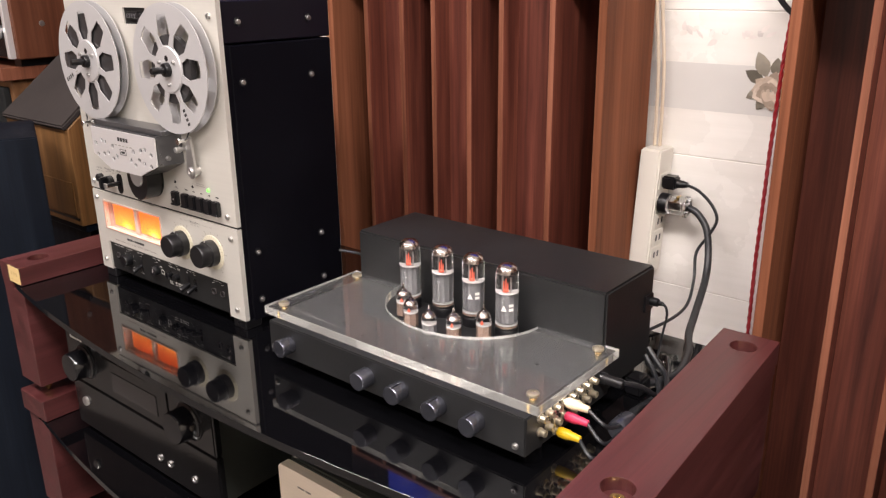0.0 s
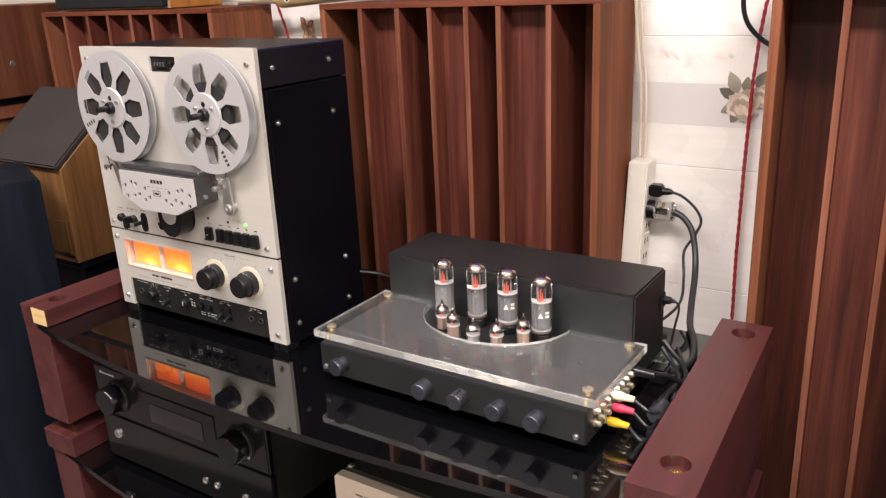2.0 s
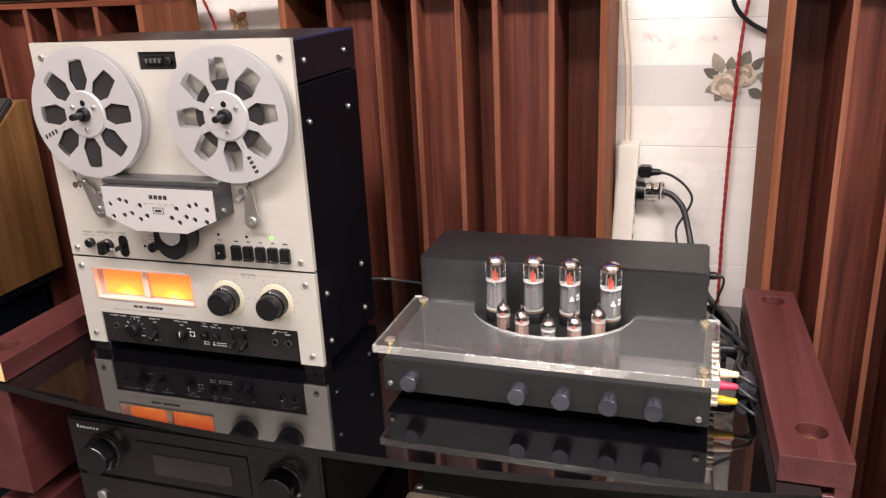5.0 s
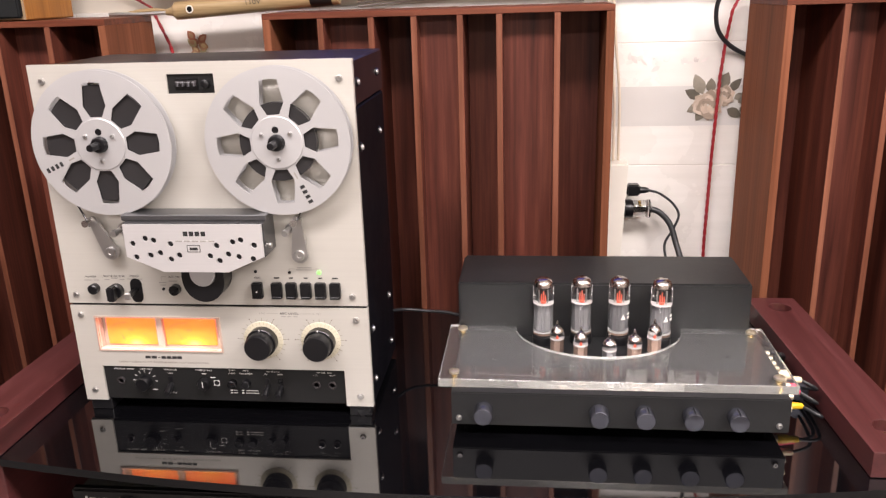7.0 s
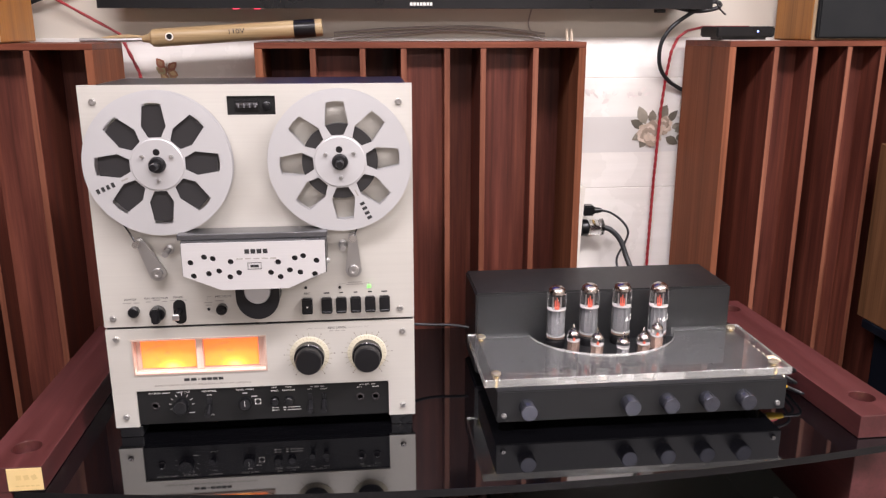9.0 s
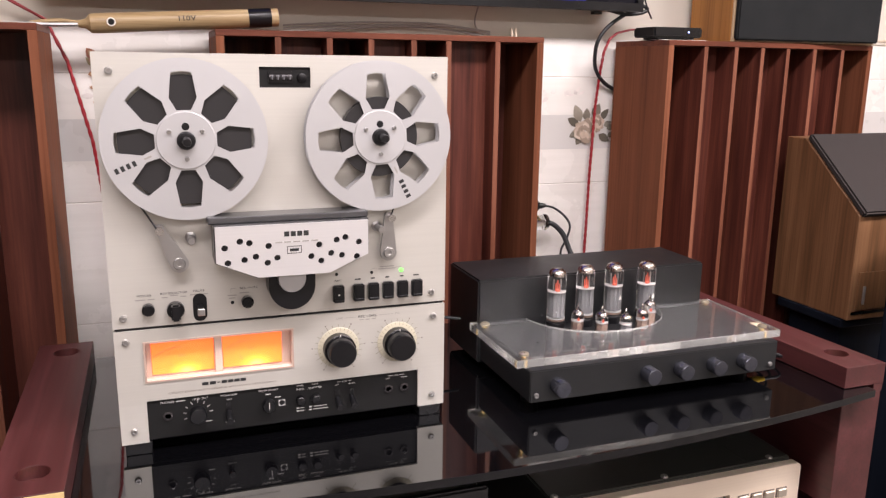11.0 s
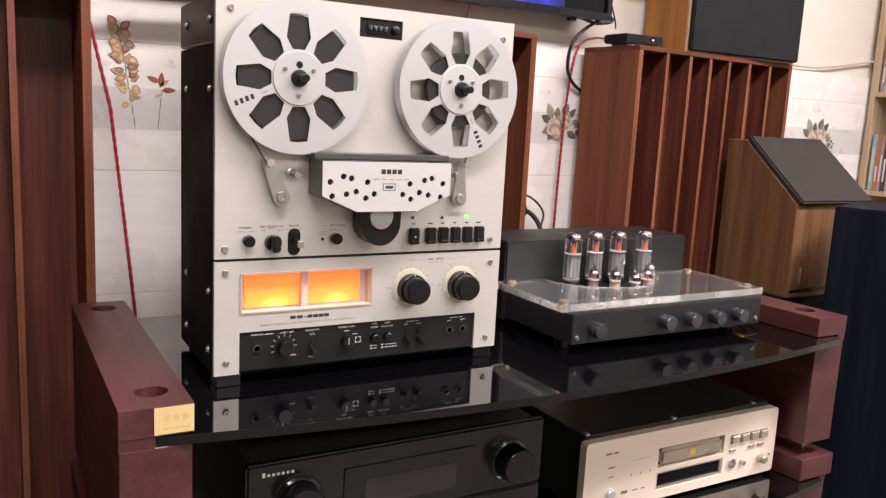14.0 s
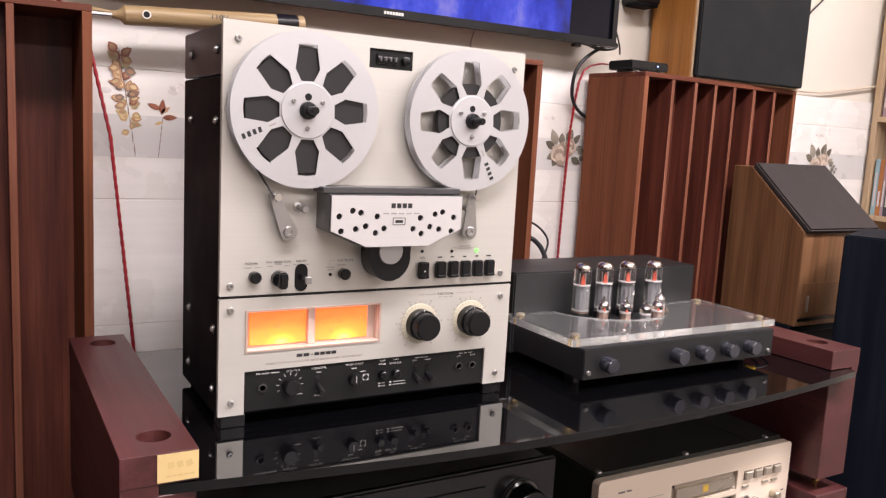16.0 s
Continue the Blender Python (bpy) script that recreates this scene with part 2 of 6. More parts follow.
M_MICA = plain("white_mica", (0.36, 0.35, 0.34), 0.5)
M_COPPER = plain("copper_tinted_plate", (0.33, 0.23, 0.185), 0.35, 0.5, 0.2)
M_HEATER = glowing("hot_heater", (1.0, 0.17, 0.1), 0.45)
M_GREENLED = glowing("green_led", (0.15, 1.0, 0.1), 3.0)
M_BLUELED = glowing("blue_led", (0.3, 0.4, 1.0), 6.0)
M_REDLED = glowing("red_led", (1.0, 0.05, 0.1), 3.0)
M_TV = screen_glow("television_picture")
# plastic, no lamp: faint emission and peach tint stand for the bulbs' glow
M_METERFRAME = glowing("meter_surround_bulb_glow", (1.0, 0.5, 0.34), 0.1)
M_METERFRAME.node_tree.nodes["Principled BSDF"].inputs["Base Color"].default_value = (0.4, 0.31, 0.26, 1)
M_HOOD = plain("glossy_black_hood", (0.005, 0.005, 0.009), 0.3, 0, 0.2, 40, 0.03, 0.35)
M_REDWOOD = wood("dark_red_brown_cabinet_wood", (0.06, 0.02, 0.011), (0.105, 0.036, 0.019), (0.15, 0.055, 0.03), "z", 0.4, 0.8)
M_SPKOAK = wood("amber_brown_cabinet_wood", (0.11, 0.052, 0.018), (0.2, 0.098, 0.036), (0.27, 0.138, 0.055), "z", 0.4, 0.8)
M_DIAL = plain("dial_ring", (0.56, 0.52, 0.4), 0.35, 0.0, 0.1)
M_TICK = plain("olive_tick_ink", (0.3, 0.27, 0.17), 0.6, 0, 0.05, 60, 0)
M_MARK = plain("brown_print_ink", (0.2, 0.165, 0.14), 0.6, 0, 0.05, 60, 0)
M_TRAY = plain("tray_metal", (0.52, 0.46, 0.38), 0.3, 0.6)

# ---- building helpers ----
ORIGIN = {}


def thing(name, at, label, category, group=""):
    """An empty at the base of a thing; at in plan units."""
    ob = new(name)
    ob.empty_display_size = 0.05
    ob.location = Vector(at) * K
    ORIGIN[ob] = Vector(at)
    return tagged(ob, label, category, group)


def part(name, bm, material, parent=None, label="", smooth=False, edge=None):
    """One mesh, drawn in plan units, under a thing or a part; edge: the material of a flat slab's upright faces."""
    at = ORIGIN.get(parent, Vector((0, 0, 0)))
    for v in bm.verts:
        v.co = (v.co - at) * K
    bmesh.ops.recalc_face_normals(bm, faces=bm.faces)
    me = bpy.data.meshes.new(name)
    bm.to_mesh(me)
    bm.free()
    me.materials.append(material)
    if edge:
        me.materials.append(edge)
        for p in me.polygons:
            p.material_index = 1 if abs(p.normal.z) < 0.5 else 0
    if smooth:
        for p in me.polygons:
            p.use_smooth = True
        me.set_sharp_from_angle(angle=radians(40))
    ob = new(name, me)
    if parent:
        ob.parent = parent
        ORIGIN[ob] = at
    if label:
        ob["label"] = label
    return ob


def box(x0, x1, y0, y1, z0, z1, bevel=0.0, seg=1):
    bm = bmesh.new()
    bmesh.ops.create_cube(bm, size=1.0)
    for v in bm.verts:
        v.co = Vector((x0 + (v.co.x + 0.5) * (x1 - x0), y0 + (v.co.y + 0.5) * (y1 - y0), z0 + (v.co.z + 0.5) * (z1 - z0)))
    if bevel:
        bmesh.ops.bevel(bm, geom=bm.edges[:], offset=bevel, segments=seg, affect="EDGES", clamp_overlap=True)
    return bm


def turned(profile, at, axis="z", seg=24, bm=None):
    """Lathe: profile of (radius, height) along an axis from a point."""
    bm = bm or bmesh.new()
    rings = []
    for r, h in profile:
        ring = []
        for k in range(seg if r > 1e-6 else 1):
            a = 2 * math.pi * k / seg
            c, s = r * math.cos(a), r * math.sin(a)
            p = {"z": (c, s, h), "y": (c, h, s), "x": (h, c, s)}[axis]
            ring.append(bm.verts.new(Vector(at) + Vector(p)))
        rings.append(ring)
    for a, b in zip(rings, rings[1:]):
        for k in range(seg):
            q = [a[k % len(a)], a[(k + 1) % len(a)], b[(k + 1) % len(b)], b[k % len(b)]]
            u = []
            for v in q:
                if v not in u:
                    u.append(v)
            if len(u) > 2:
                bm.faces.new(u)
    for ring in (rings[0], rings[-1]):
        if len(ring) > 2:
            bm.faces.new(ring)
    return bm


def plate(outer, holes, lo, hi, axis="y"):
    """A flat plate with holes; outlines in (x, z) for axis y, or (x, y) for axis z."""
    bm = bmesh.new()
    loops = [outer] + list(holes)
    tris = tessellate_polygon([[Vector((a, b, 0)) for a, b in loop] for loop in loops])
    flat = [p for loop in loops for p in loop]
    make = (lambda a, b, h: (a, h, b)) if axis == "y" else (lambda a, b, h: (a, b, h))
    low = [bm.verts.new(make(a, b, lo)) for a, b in flat]
    high = [bm.verts.new(make(a, b, hi)) for a, b in flat]
    for t in tris:
        for side in (low, high):
            try:
                bm.faces.new([side[k] for k in t])
            except ValueError:
                pass
    n = 0
    for loop in loops:
        for k in range(len(loop)):
            i, j = n + k, n + (k + 1) % len(loop)
            bm.faces.new([low[i], low[j], high[j], high[i]])
        n += len(loop)
    return bm


def circle(x, y, r, n=16, turn=0.0):
    return [(x + r * math.cos(turn + 2 * math.pi * k / n), y + r * math.sin(turn + 2 * math.pi * k / n)) for k in range(n)]


def cord(name, points, r, material, parent=None, label="", seg=8, steps=8):
    """A round cable along a smooth line through the points."""
    P = [Vector(p) for p in points]
    line = []
    for k in range(len(P) - 1):
        a, b, c, d = P[max(k - 1, 0)], P[k], P[k + 1], P[min(k + 2, len(P) - 1)]
        for s in range(steps):
            t = s / steps
            line.append(0.5 * ((2 * b) + (c - a) * t + (2 * a - 5 * b + 4 * c - d) * t * t + (3 * b - a - 3 * c + d) * t ** 3))
    line.append(P[-1])
    bm = bmesh.new()
    rings, side = [], Vector((0.3, 0.9, 0.2)).normalized()
    for k, p in enumerate(line):
        d = (line[min(k + 1, len(line) - 1)] - line[max(k - 1, 0)]).normalized()
        side = (side - d * side.dot(d)).normalized()
        up = d.cross(side)
        rings.append([bm.verts.new(p + r * (math.cos(2 * math.pi * j / seg) * side + math.sin(2 * math.pi * j / seg) * up)) for j in range(seg)])
    for a, b in zip(rings, rings[1:]):
        for j in range(seg):
            bm.faces.new([a[j], a[(j + 1) % seg], b[(j + 1) % seg], b[j]])
    bm.faces.new(rings[0])
    bm.faces.new(rings[-1])
    return part(name, bm, material, parent, label, True)


def letters(s, x, y, z, size, material, parent, name="lettering", align="CENTER", turn=0.0, wide=1.25):
    """Words in the built-in font on a face that looks along -y."""
    cu = bpy.data.curves.new(name, "FONT")
    cu.body, cu.size, cu.align_x, cu.align_y, cu.extrude = s, size, align, "CENTER", 0.0
    ob = bpy.data.objects.new(name, cu)
    scene.collection.objects.link(ob)
    me = bpy.data.meshes.new_from_object(ob.evaluated_get(bpy.context.evaluated_depsgraph_get()))
    bpy.data.objects.remove(ob)
    bm = bmesh.new()
    bm.from_mesh(me)
    bpy.data.meshes.remove(me)
    c, n = math.cos(turn), math.sin(turn)
    for v in bm.verts:
        a, b = v.co.x * wide, v.co.y
        v.co = Vector((x + a * c - b * n, y, z + a * n + b * c))
    return part(name, bm, material, parent)


def bar(x, y, z, w, h, material, parent, name="lettering_bar", turn=0.0):
    """A flat bar in place of letters, facing -y."""
    bm = bmesh.new()
    c, n = math.cos(turn), math.sin(turn)
    bm.faces.new([bm.verts.new((x + a * c - b * n, y, z + a * n + b * c)) for a, b in ((-w / 2, -h / 2), (w / 2, -h / 2), (w / 2, h / 2), (-w / 2, h / 2))])
    return part(name, bm, material, parent)


def screw(parent, x, y, z, r=0.0045, axis="y", sign=-1, material=None):
    """A domed screw head with a recess."""
    h = sign * 0.0035
    bm = turned([(r, 0), (r, h * 0.5), (r * 0.75, h), (r * 0.32, h), (r * 0.3, h * 0.35), (0, h * 0.35)], (x, y, z), axis, 12)
    return part("screw", bm, material or M_STEEL, parent, "", True)


# ---- setting ----
WALL_Y = 1.345


def setting(name, bm, material, label):
    return tagged(part(name, bm, material, None, label), kind="structure")


wall_north = setting("wall_north", box(-3.6, 2.4, WALL_Y + 0.008, WALL_Y + 0.15, 0, 2.8), M_PAINT, "cream painted wall with glazed tiles on its lower part")
setting("wall_south", box(-3.6, 2.4, -6.15, -6.0, 0, 2.8), M_PAINT, "cream painted plain wall")
setting("wall_west", box(-3.75, -3.6, -6.15, WALL_Y + 0.15, 0, 2.8), M_WESTWALL, "plain wall out of view, dark brown to dim reflections")
setting("wall_east", box(2.4, 2.55, -6.15, WALL_Y + 0.15, 0, 2.8), M_PAINT, "cream painted plain wall")
setting("floor", box(-3.6, 2.4, -6.0, WALL_Y, -0.1, 0), M_FLOOR, "dark glossy floor")
setting("ceiling", box(-3.6, 2.4, -6.0, WALL_Y, 2.8, 2.9), M_CEIL, "white painted ceiling")

# ---- tape deck ----
FACE = 0.716
DX0, DX1 = -1.396, -0.962
deck = thing("tape_deck", (-1.18, 0.8, 0.726), "silver reel-to-reel tape deck with black cabinet on black glass shelf", "tape deck")


def deck_body():
    part("cabinet", box(DX0 + 0.003, DX1 - 0.003, FACE + 0.0185, 0.931, 0.736, 1.166, 0.002), M_VINYL, deck, "black vinyl cabinet")
    part("front_frame", plate([(DX0 + 0.003, 0.742), (DX1 - 0.003, 0.742), (DX1 - 0.003, 1.167), (DX0 + 0.003, 1.167)], [[(-1.366, 0.822), (-1.172, 0.822), (-1.172, 0.88), (-1.366, 0.88)]], FACE + 0.0081, FACE + 0.0184), M_VINYL, deck)
    part("top_hood", box(DX0 + 0.003, DX1 - 0.003, FACE + 0.008, 0.931, 1.168, 1.228, 0.002), M_HOOD, deck, "glossy black hood over the top")
    part("plinth", box(DX0 + 0.012, DX1 - 0.012, FACE + 0.04, 0.915, 0.7275, 0.737), M_VINYL, deck)
    # upper and lower front plates with a dark gap between them
    cx0, cx1, cz0, cz1 = -1.207, -1.144, 1.191, 1.216
    part("upper_panel", plate([(DX0, 0.898), (DX1, 0.898), (DX1, 1.231), (DX0, 1.231)], [[(cx0, cz0), (cx1, cz0), (cx1, cz1), (cx0, cz1)]], FACE, FACE + 0.008), M_PANEL, deck, "satin silver upper front plate")
    low = [(DX0, 0.743), (-1.363, 0.743), (-1.363, 0.799), (-1.001, 0.799), (-1.001, 0.743), (DX1, 0.743), (DX1, 0.894), (DX0, 0.894)]
    vu = [(-1.361, 0.826), (-1.177, 0.826), (-1.177, 0.876), (-1.361, 0.876)]
    part("lower_panel", plate(low, [vu], FACE, FACE + 0.008), M_PANEL, deck, "satin silver lower front plate")
    part("panel_gap", box(DX0 + 0.002, DX1 - 0.002, FACE + 0.003, FACE + 0.008, 0.894, 0.898), M_BLACK, deck)
    for x, z in ((DX0 + 0.018, 1.21), (DX1 - 0.018, 1.207), (DX0 + 0.013, 0.911), (DX1 - 0.02, 0.912), (DX0 + 0.014, 0.88), (DX1 - 0.017, 0.877), (DX0 + 0.016, 0.76), (DX1 - 0.018, 0.759)):
        screw(deck, x, FACE, z)
    for x, s in ((DX0 + 0.003, -1), (DX1 - 0.003, 1)):
        for y in (0.753, 0.886):
            for z in (1.198, 1.112, 0.849, 0.77):
                part("cup_washer", turned([(0.0066, 0), (0.006, s * 0.0018), (0.0045, s * 0.001), (0, s * 0.001)], (x, y, z), "x", 14), M_BLACK, deck, "", True)
                screw(deck, x + s * 0.0005, y, z, 0.0042, "x", s)
    for x in (DX0 + 0.02, DX1 - 0.02):
        part("foot", box(x - 0.016, x + 0.016, FACE + 0.003, 0.75, 0.7262, 0.742, 0.001), M_BLACK, deck, "black rubber foot")


def counter():
    well = part("counter_window", box(-1.207, -1.144, FACE + 0.0025, FACE + 0.006, 1.191, 1.216), M_BLACKPANEL, deck, "black tape counter window")
    part("digit_recess", box(-1.196, -1.166, FACE + 0.0005, FACE + 0.003, 1.197, 1.21), M_BLACK, well)
    for k in range(4):
        part("digit_wheel", turned([(0.004, -0.0028), (0.004, 0.0028)], (-1.192 + 0.0073 * k, FACE + 0.0012, 1.2035), "x", 10), M_SCREENGREY, well, "", True)
        part("digit", box(-1.1925 + 0.0073 * k, -1.191 + 0.0073 * k, FACE - 0.0032, FACE - 0.0028, 1.2005, 1.2065), M_DIGIT, well)
    part("reset_button", turned([(0.0055, 0.002), (0.0055, -0.004), (0.004, -0.005), (0, -0.005)], (-1.155, FACE, 1.203), "y", 16), M_BLACK, well, "", True)


def window_outline(a, r):
    """One reel window: broad outside, drawn to a blunt point towards the hub."""
    pts = [(0.37, -0.085), (0.37, 0.085), (0.52, 0.165), (0.825, 0.122), (0.84, 0.0), (0.825, -0.122), (0.52, -0.165)]
    c, s = math.cos(a), math.sin(a)
    return [(r * (u * c - v * s), r * (u * s + v * c)) for u, v in pts]


def reel(cx, cz, pack, turn, R=0.0955):
    top = thing("tape_reel", (cx, FACE - 0.02, cz), "aluminium tape reel with eight windows, %s of dark tape" % ("full" if pack > 0.7 else "half full"), "tape reel", "tape reels on the deck")
    rim = circle(cx, cz, R, 72)
    holes = [[(cx + a, cz + b) for a, b in window_outline(turn + k * math.pi / 4, R)] for k in range(8)]
    part("front_flange", plate(rim, holes, FACE - 0.0225, FACE - 0.0212), M_FLANGE, top, "", False)
    part("rear_flange", plate(rim, holes, FACE - 0.0078, FACE - 0.0066), M_FLANGE, top, "", False)
    part("tape_pack", turned([(R * 0.3, FACE - 0.0188), (R * pack, FACE - 0.0188), (R * pack, FACE - 0.0092), (R * 0.3, FACE - 0.0092)], (cx, 0, cz), "y", 64), M_TAPE, top, "dark wound magnetic tape", True)
    part("hub_cap", turned([(R * 0.355, FACE - 0.0225), (R * 0.355, FACE - 0.0236), (R * 0.348, FACE - 0.0242), (0.011, FACE - 0.0242), (0.0108, FACE - 0.018), (0, FACE - 0.018)], (cx, 0, cz), "y", 48), M_FLANGE, top, "raised hub cap")
    for k in range(3):
        a = turn + 0.5 + k * 2 * math.pi / 3
        screw(top, cx + 0.0215 * math.cos(a), FACE - 0.0242, cz + 0.0215 * math.sin(a), 0.0028, "y", -1)
    a = turn + 1.55
    part("hub_hole", turned([(0.0045, FACE - 0.0243), (0.004, FACE - 0.0245), (0, FACE - 0.0245)], (cx + 0.0165 * math.cos(a), 0, cz + 0.0165 * math.sin(a)), "y", 16), M_BLACK, top)
    spindle = part("spindle", turned([(0.0105, FACE - 0.02), (0.0105, FACE - 0.0295), (0.009, FACE - 0.0315), (0.0052, FACE - 0.032), (0.005, FACE - 0.05), (0.0042, FACE - 0.0515), (0, FACE - 0.0515)], (cx, 0, cz), "y", 20), M_BLACK, top, "black spindle lock", True)
    for k in range(3):
        b = turn + k * 2 * math.pi / 3
        part("spindle_key", box(cx + 0.0085 * math.cos(b) - 0.0012, cx + 0.0085 * math.cos(b) + 0.0012, FACE - 0.0312, FACE - 0.027, cz + 0.0085 * math.sin(b) - 0.0012, cz + 0.0085 * math.sin(b) + 0.0012), M_BLACK, spindle)
    # printed maker's mark as plain blocks along one spoke
    a = turn + math.pi * 1.125 + (0 if pack > 0.7 else math.pi * 0.5)
    for k in range(4):
        d = R * (0.9 - 0.075 * k)
        bar(cx + d * math.cos(a), FACE - 0.0228, cz + d * math.sin(a), 0.0042, 0.0065, M_INK, top, "printed_mark", a + math.pi)
    d = R * 0.5
    bar(cx + d * math.cos(a), FACE - 0.0228, cz + d * math.sin(a), 0.009, 0.0022, M_GREYINK, top, "printed_mark", a)
    return top


def head_block():
    dx, dz = 0.002, -0.0055
    pts = [(-1.274, 1.034), (-1.086, 1.034), (-1.086, 0.990), (-1.136, 0.9685), (-1.225, 0.9685), (-1.274, 0.9895)]
    pts = [(a + dx, b + dz) for a, b in pts]
    spots = [(-1.2614, 1.0022), (-1.2433, 1.0093), (-1.2321, 1.0069), (-1.2092, 1.002), (-1.2585, 0.9835), (-1.2386, 0.9862), (-1.225, 0.9895), (-1.211, 0.9809), (-1.199, 0.9865)]
    spots += [(-1.096, 1.0005), (-1.1134, 1.0075), (-1.1246, 1.0048), (-1.1468, 0.9999), (-1.0989, 0.9818), (-1.1181, 0.9847), (-1.1319, 0.9881), (-1.1446, 0.9791), (-1.157, 0.9856)]
    holes = [circle(x, z, 0.004, 16) for x, z in spots]
    y = 0.668
    block = part("head_cover", plate([(a + dx, b + dz) for a, b in ((-1.2752, 1.0352), (-1.0848, 1.0352), (-1.0848, 0.9892), (-1.1355, 0.9673), (-1.2255, 0.9673), (-1.2752, 0.9887))], [], 0.672, FACE - 0.0002), M_HEADMETAL, deck, "dark grey metal head cover housing")
    part("cover_plate", plate(pts, holes, y, y + 0.003), M_PLATE, block, "bright brushed plate with round holes")
    part("cover_back", plate([(a, b) for a, b in pts], [], y + 0.0032, y + 0.0042), M_BLACK, block)
    part("cover_lid", box(-1.281 + dx, -1.083 + dx, 0.68, FACE - 0.001, 1.0354 + dz, 1.0435 + dz, 0.001), M_HEADMETAL, block)
    for k, x in enumerate((-1.189, -1.181, -1.173, -1.165)):
        bar(x + dx, y - 0.0003, 1.0215 + dz, 0.0062, 0.0062, M_INK, block, "maker_mark")
    for k in range(5):
        bar(-1.199 + 0.011 * k + dx, y - 0.0003, 1.0115 + dz, 0.0085, 0.0016, M_GREYINK, block)
    part("badge_frame", plate([(-1.187, 0.991), (-1.169, 0.991), (-1.169, 1.0005), (-1.187, 1.0005)], [[(-1.1863, 0.9917), (-1.1697, 0.9917), (-1.1697, 0.9998), (-1.1863, 0.9998)]], y - 0.0004, y), M_INK, block)
    bar(-1.18 + dx, y - 0.0003, 1.001 + dz, 0.011, 0.0036, M_INK, block, "badge_mark")
    for s, x in ((1, -1.0828),):
        part("side_screw", turned([(0.004, 0), (0.0035, s * 0.004), (0, s * 0.004)], (x, 0.688, 0.995), "x", 12), M_STEEL, block, "", True)
    # pinch roller housing under the heads
    cx, cz = -1.179, 0.945
    ring = [(cx + 0.0295 * math.cos(math.pi * (1 + k / 24)), cz + 0.0315 * math.sin(math.pi * (1 + k / 24))) for k in range(25)] + [(cx + 0.0297, 0.96), (cx - 0.0297, 0.96)]
    guard = part("roller_guard", plate(ring, [[(cx + 0.0184 * math.cos(math.pi * (1 + k / 20)), cz + 0.0088 + 0.0184 * math.sin(math.pi * (1 + k / 20))) for k in range(21)] + [(cx + 0.0184, 0.9585), (cx - 0.0184, 0.9585)]], FACE - 0.03, FACE - 0.0002), M_BLACK, deck, "black pinch roller guard")
    part("guard_back", plate(ring, [], FACE - 0.004, FACE - 0.0004), M_BLACK, guard)
    part("capstan_cap", turned([(0.0176, FACE - 0.005), (0.0176, FACE - 0.031), (0.0166, FACE - 0.032), (0, FACE - 0.032)], (cx, 0, cz + 0.0088), "y", 32), M_FLANGE, guard, "silver capstan cap", True)


def tension_arm(px, pz, qx, qz):
    d = Vector((qx - px, 0, qz - pz))
    L = d.length
    d.normalize()
    n = Vector((-d.z, 0, d.x))
    out = []
    for k in range(13):
        a = math.pi / 2 + math.pi * k / 12
        out.append(Vector((px, 0, pz)) + 0.0112 * (math.cos(a) * d + math.sin(a) * n))
    for k in range(9):
        a = -math.pi / 2 + math.pi * k / 8
        out.append(Vector((qx, 0, qz)) + 0.0054 * (math.cos(a) * d + math.sin(a) * n))
    arm = part("tension_arm", plate([(v.x, v.z) for v in out], [], FACE - 0.013, FACE - 0.009), M_STEEL, deck, "grey tension arm")
    part("arm_boss", turned([(0.0075, FACE), (0.0075, FACE - 0.015), (0.0065, FACE - 0.0165), (0.003, FACE - 0.0165), (0.0025, FACE - 0.015), (0, FACE - 0.015)], (px, 0, pz), "y", 20), M_STEEL, arm, "", True)
    part("arm_guide", turned([(0.0028, FACE - 0.01), (0.0028, FACE - 0.028), (0.0048, FACE - 0.0285), (0.0048, FACE - 0.031), (0, FACE - 0.031)], (qx, 0, qz), "y", 14), M_CHROME, arm, "", True)


def guide_post(x, z):
    part("guide_post", turned([(0.0068, FACE), (0.0068, FACE - 0.002), (0.0036, FACE - 0.003), (0.0036, FACE - 0.019), (0.0048, FACE - 0.0195), (0.0048, FACE - 0.026), (0.004, FACE - 0.028), (0, FACE - 0.028)], (x, 0, z), "y", 18), M_STEEL, deck, "dull chrome tape guide", True)


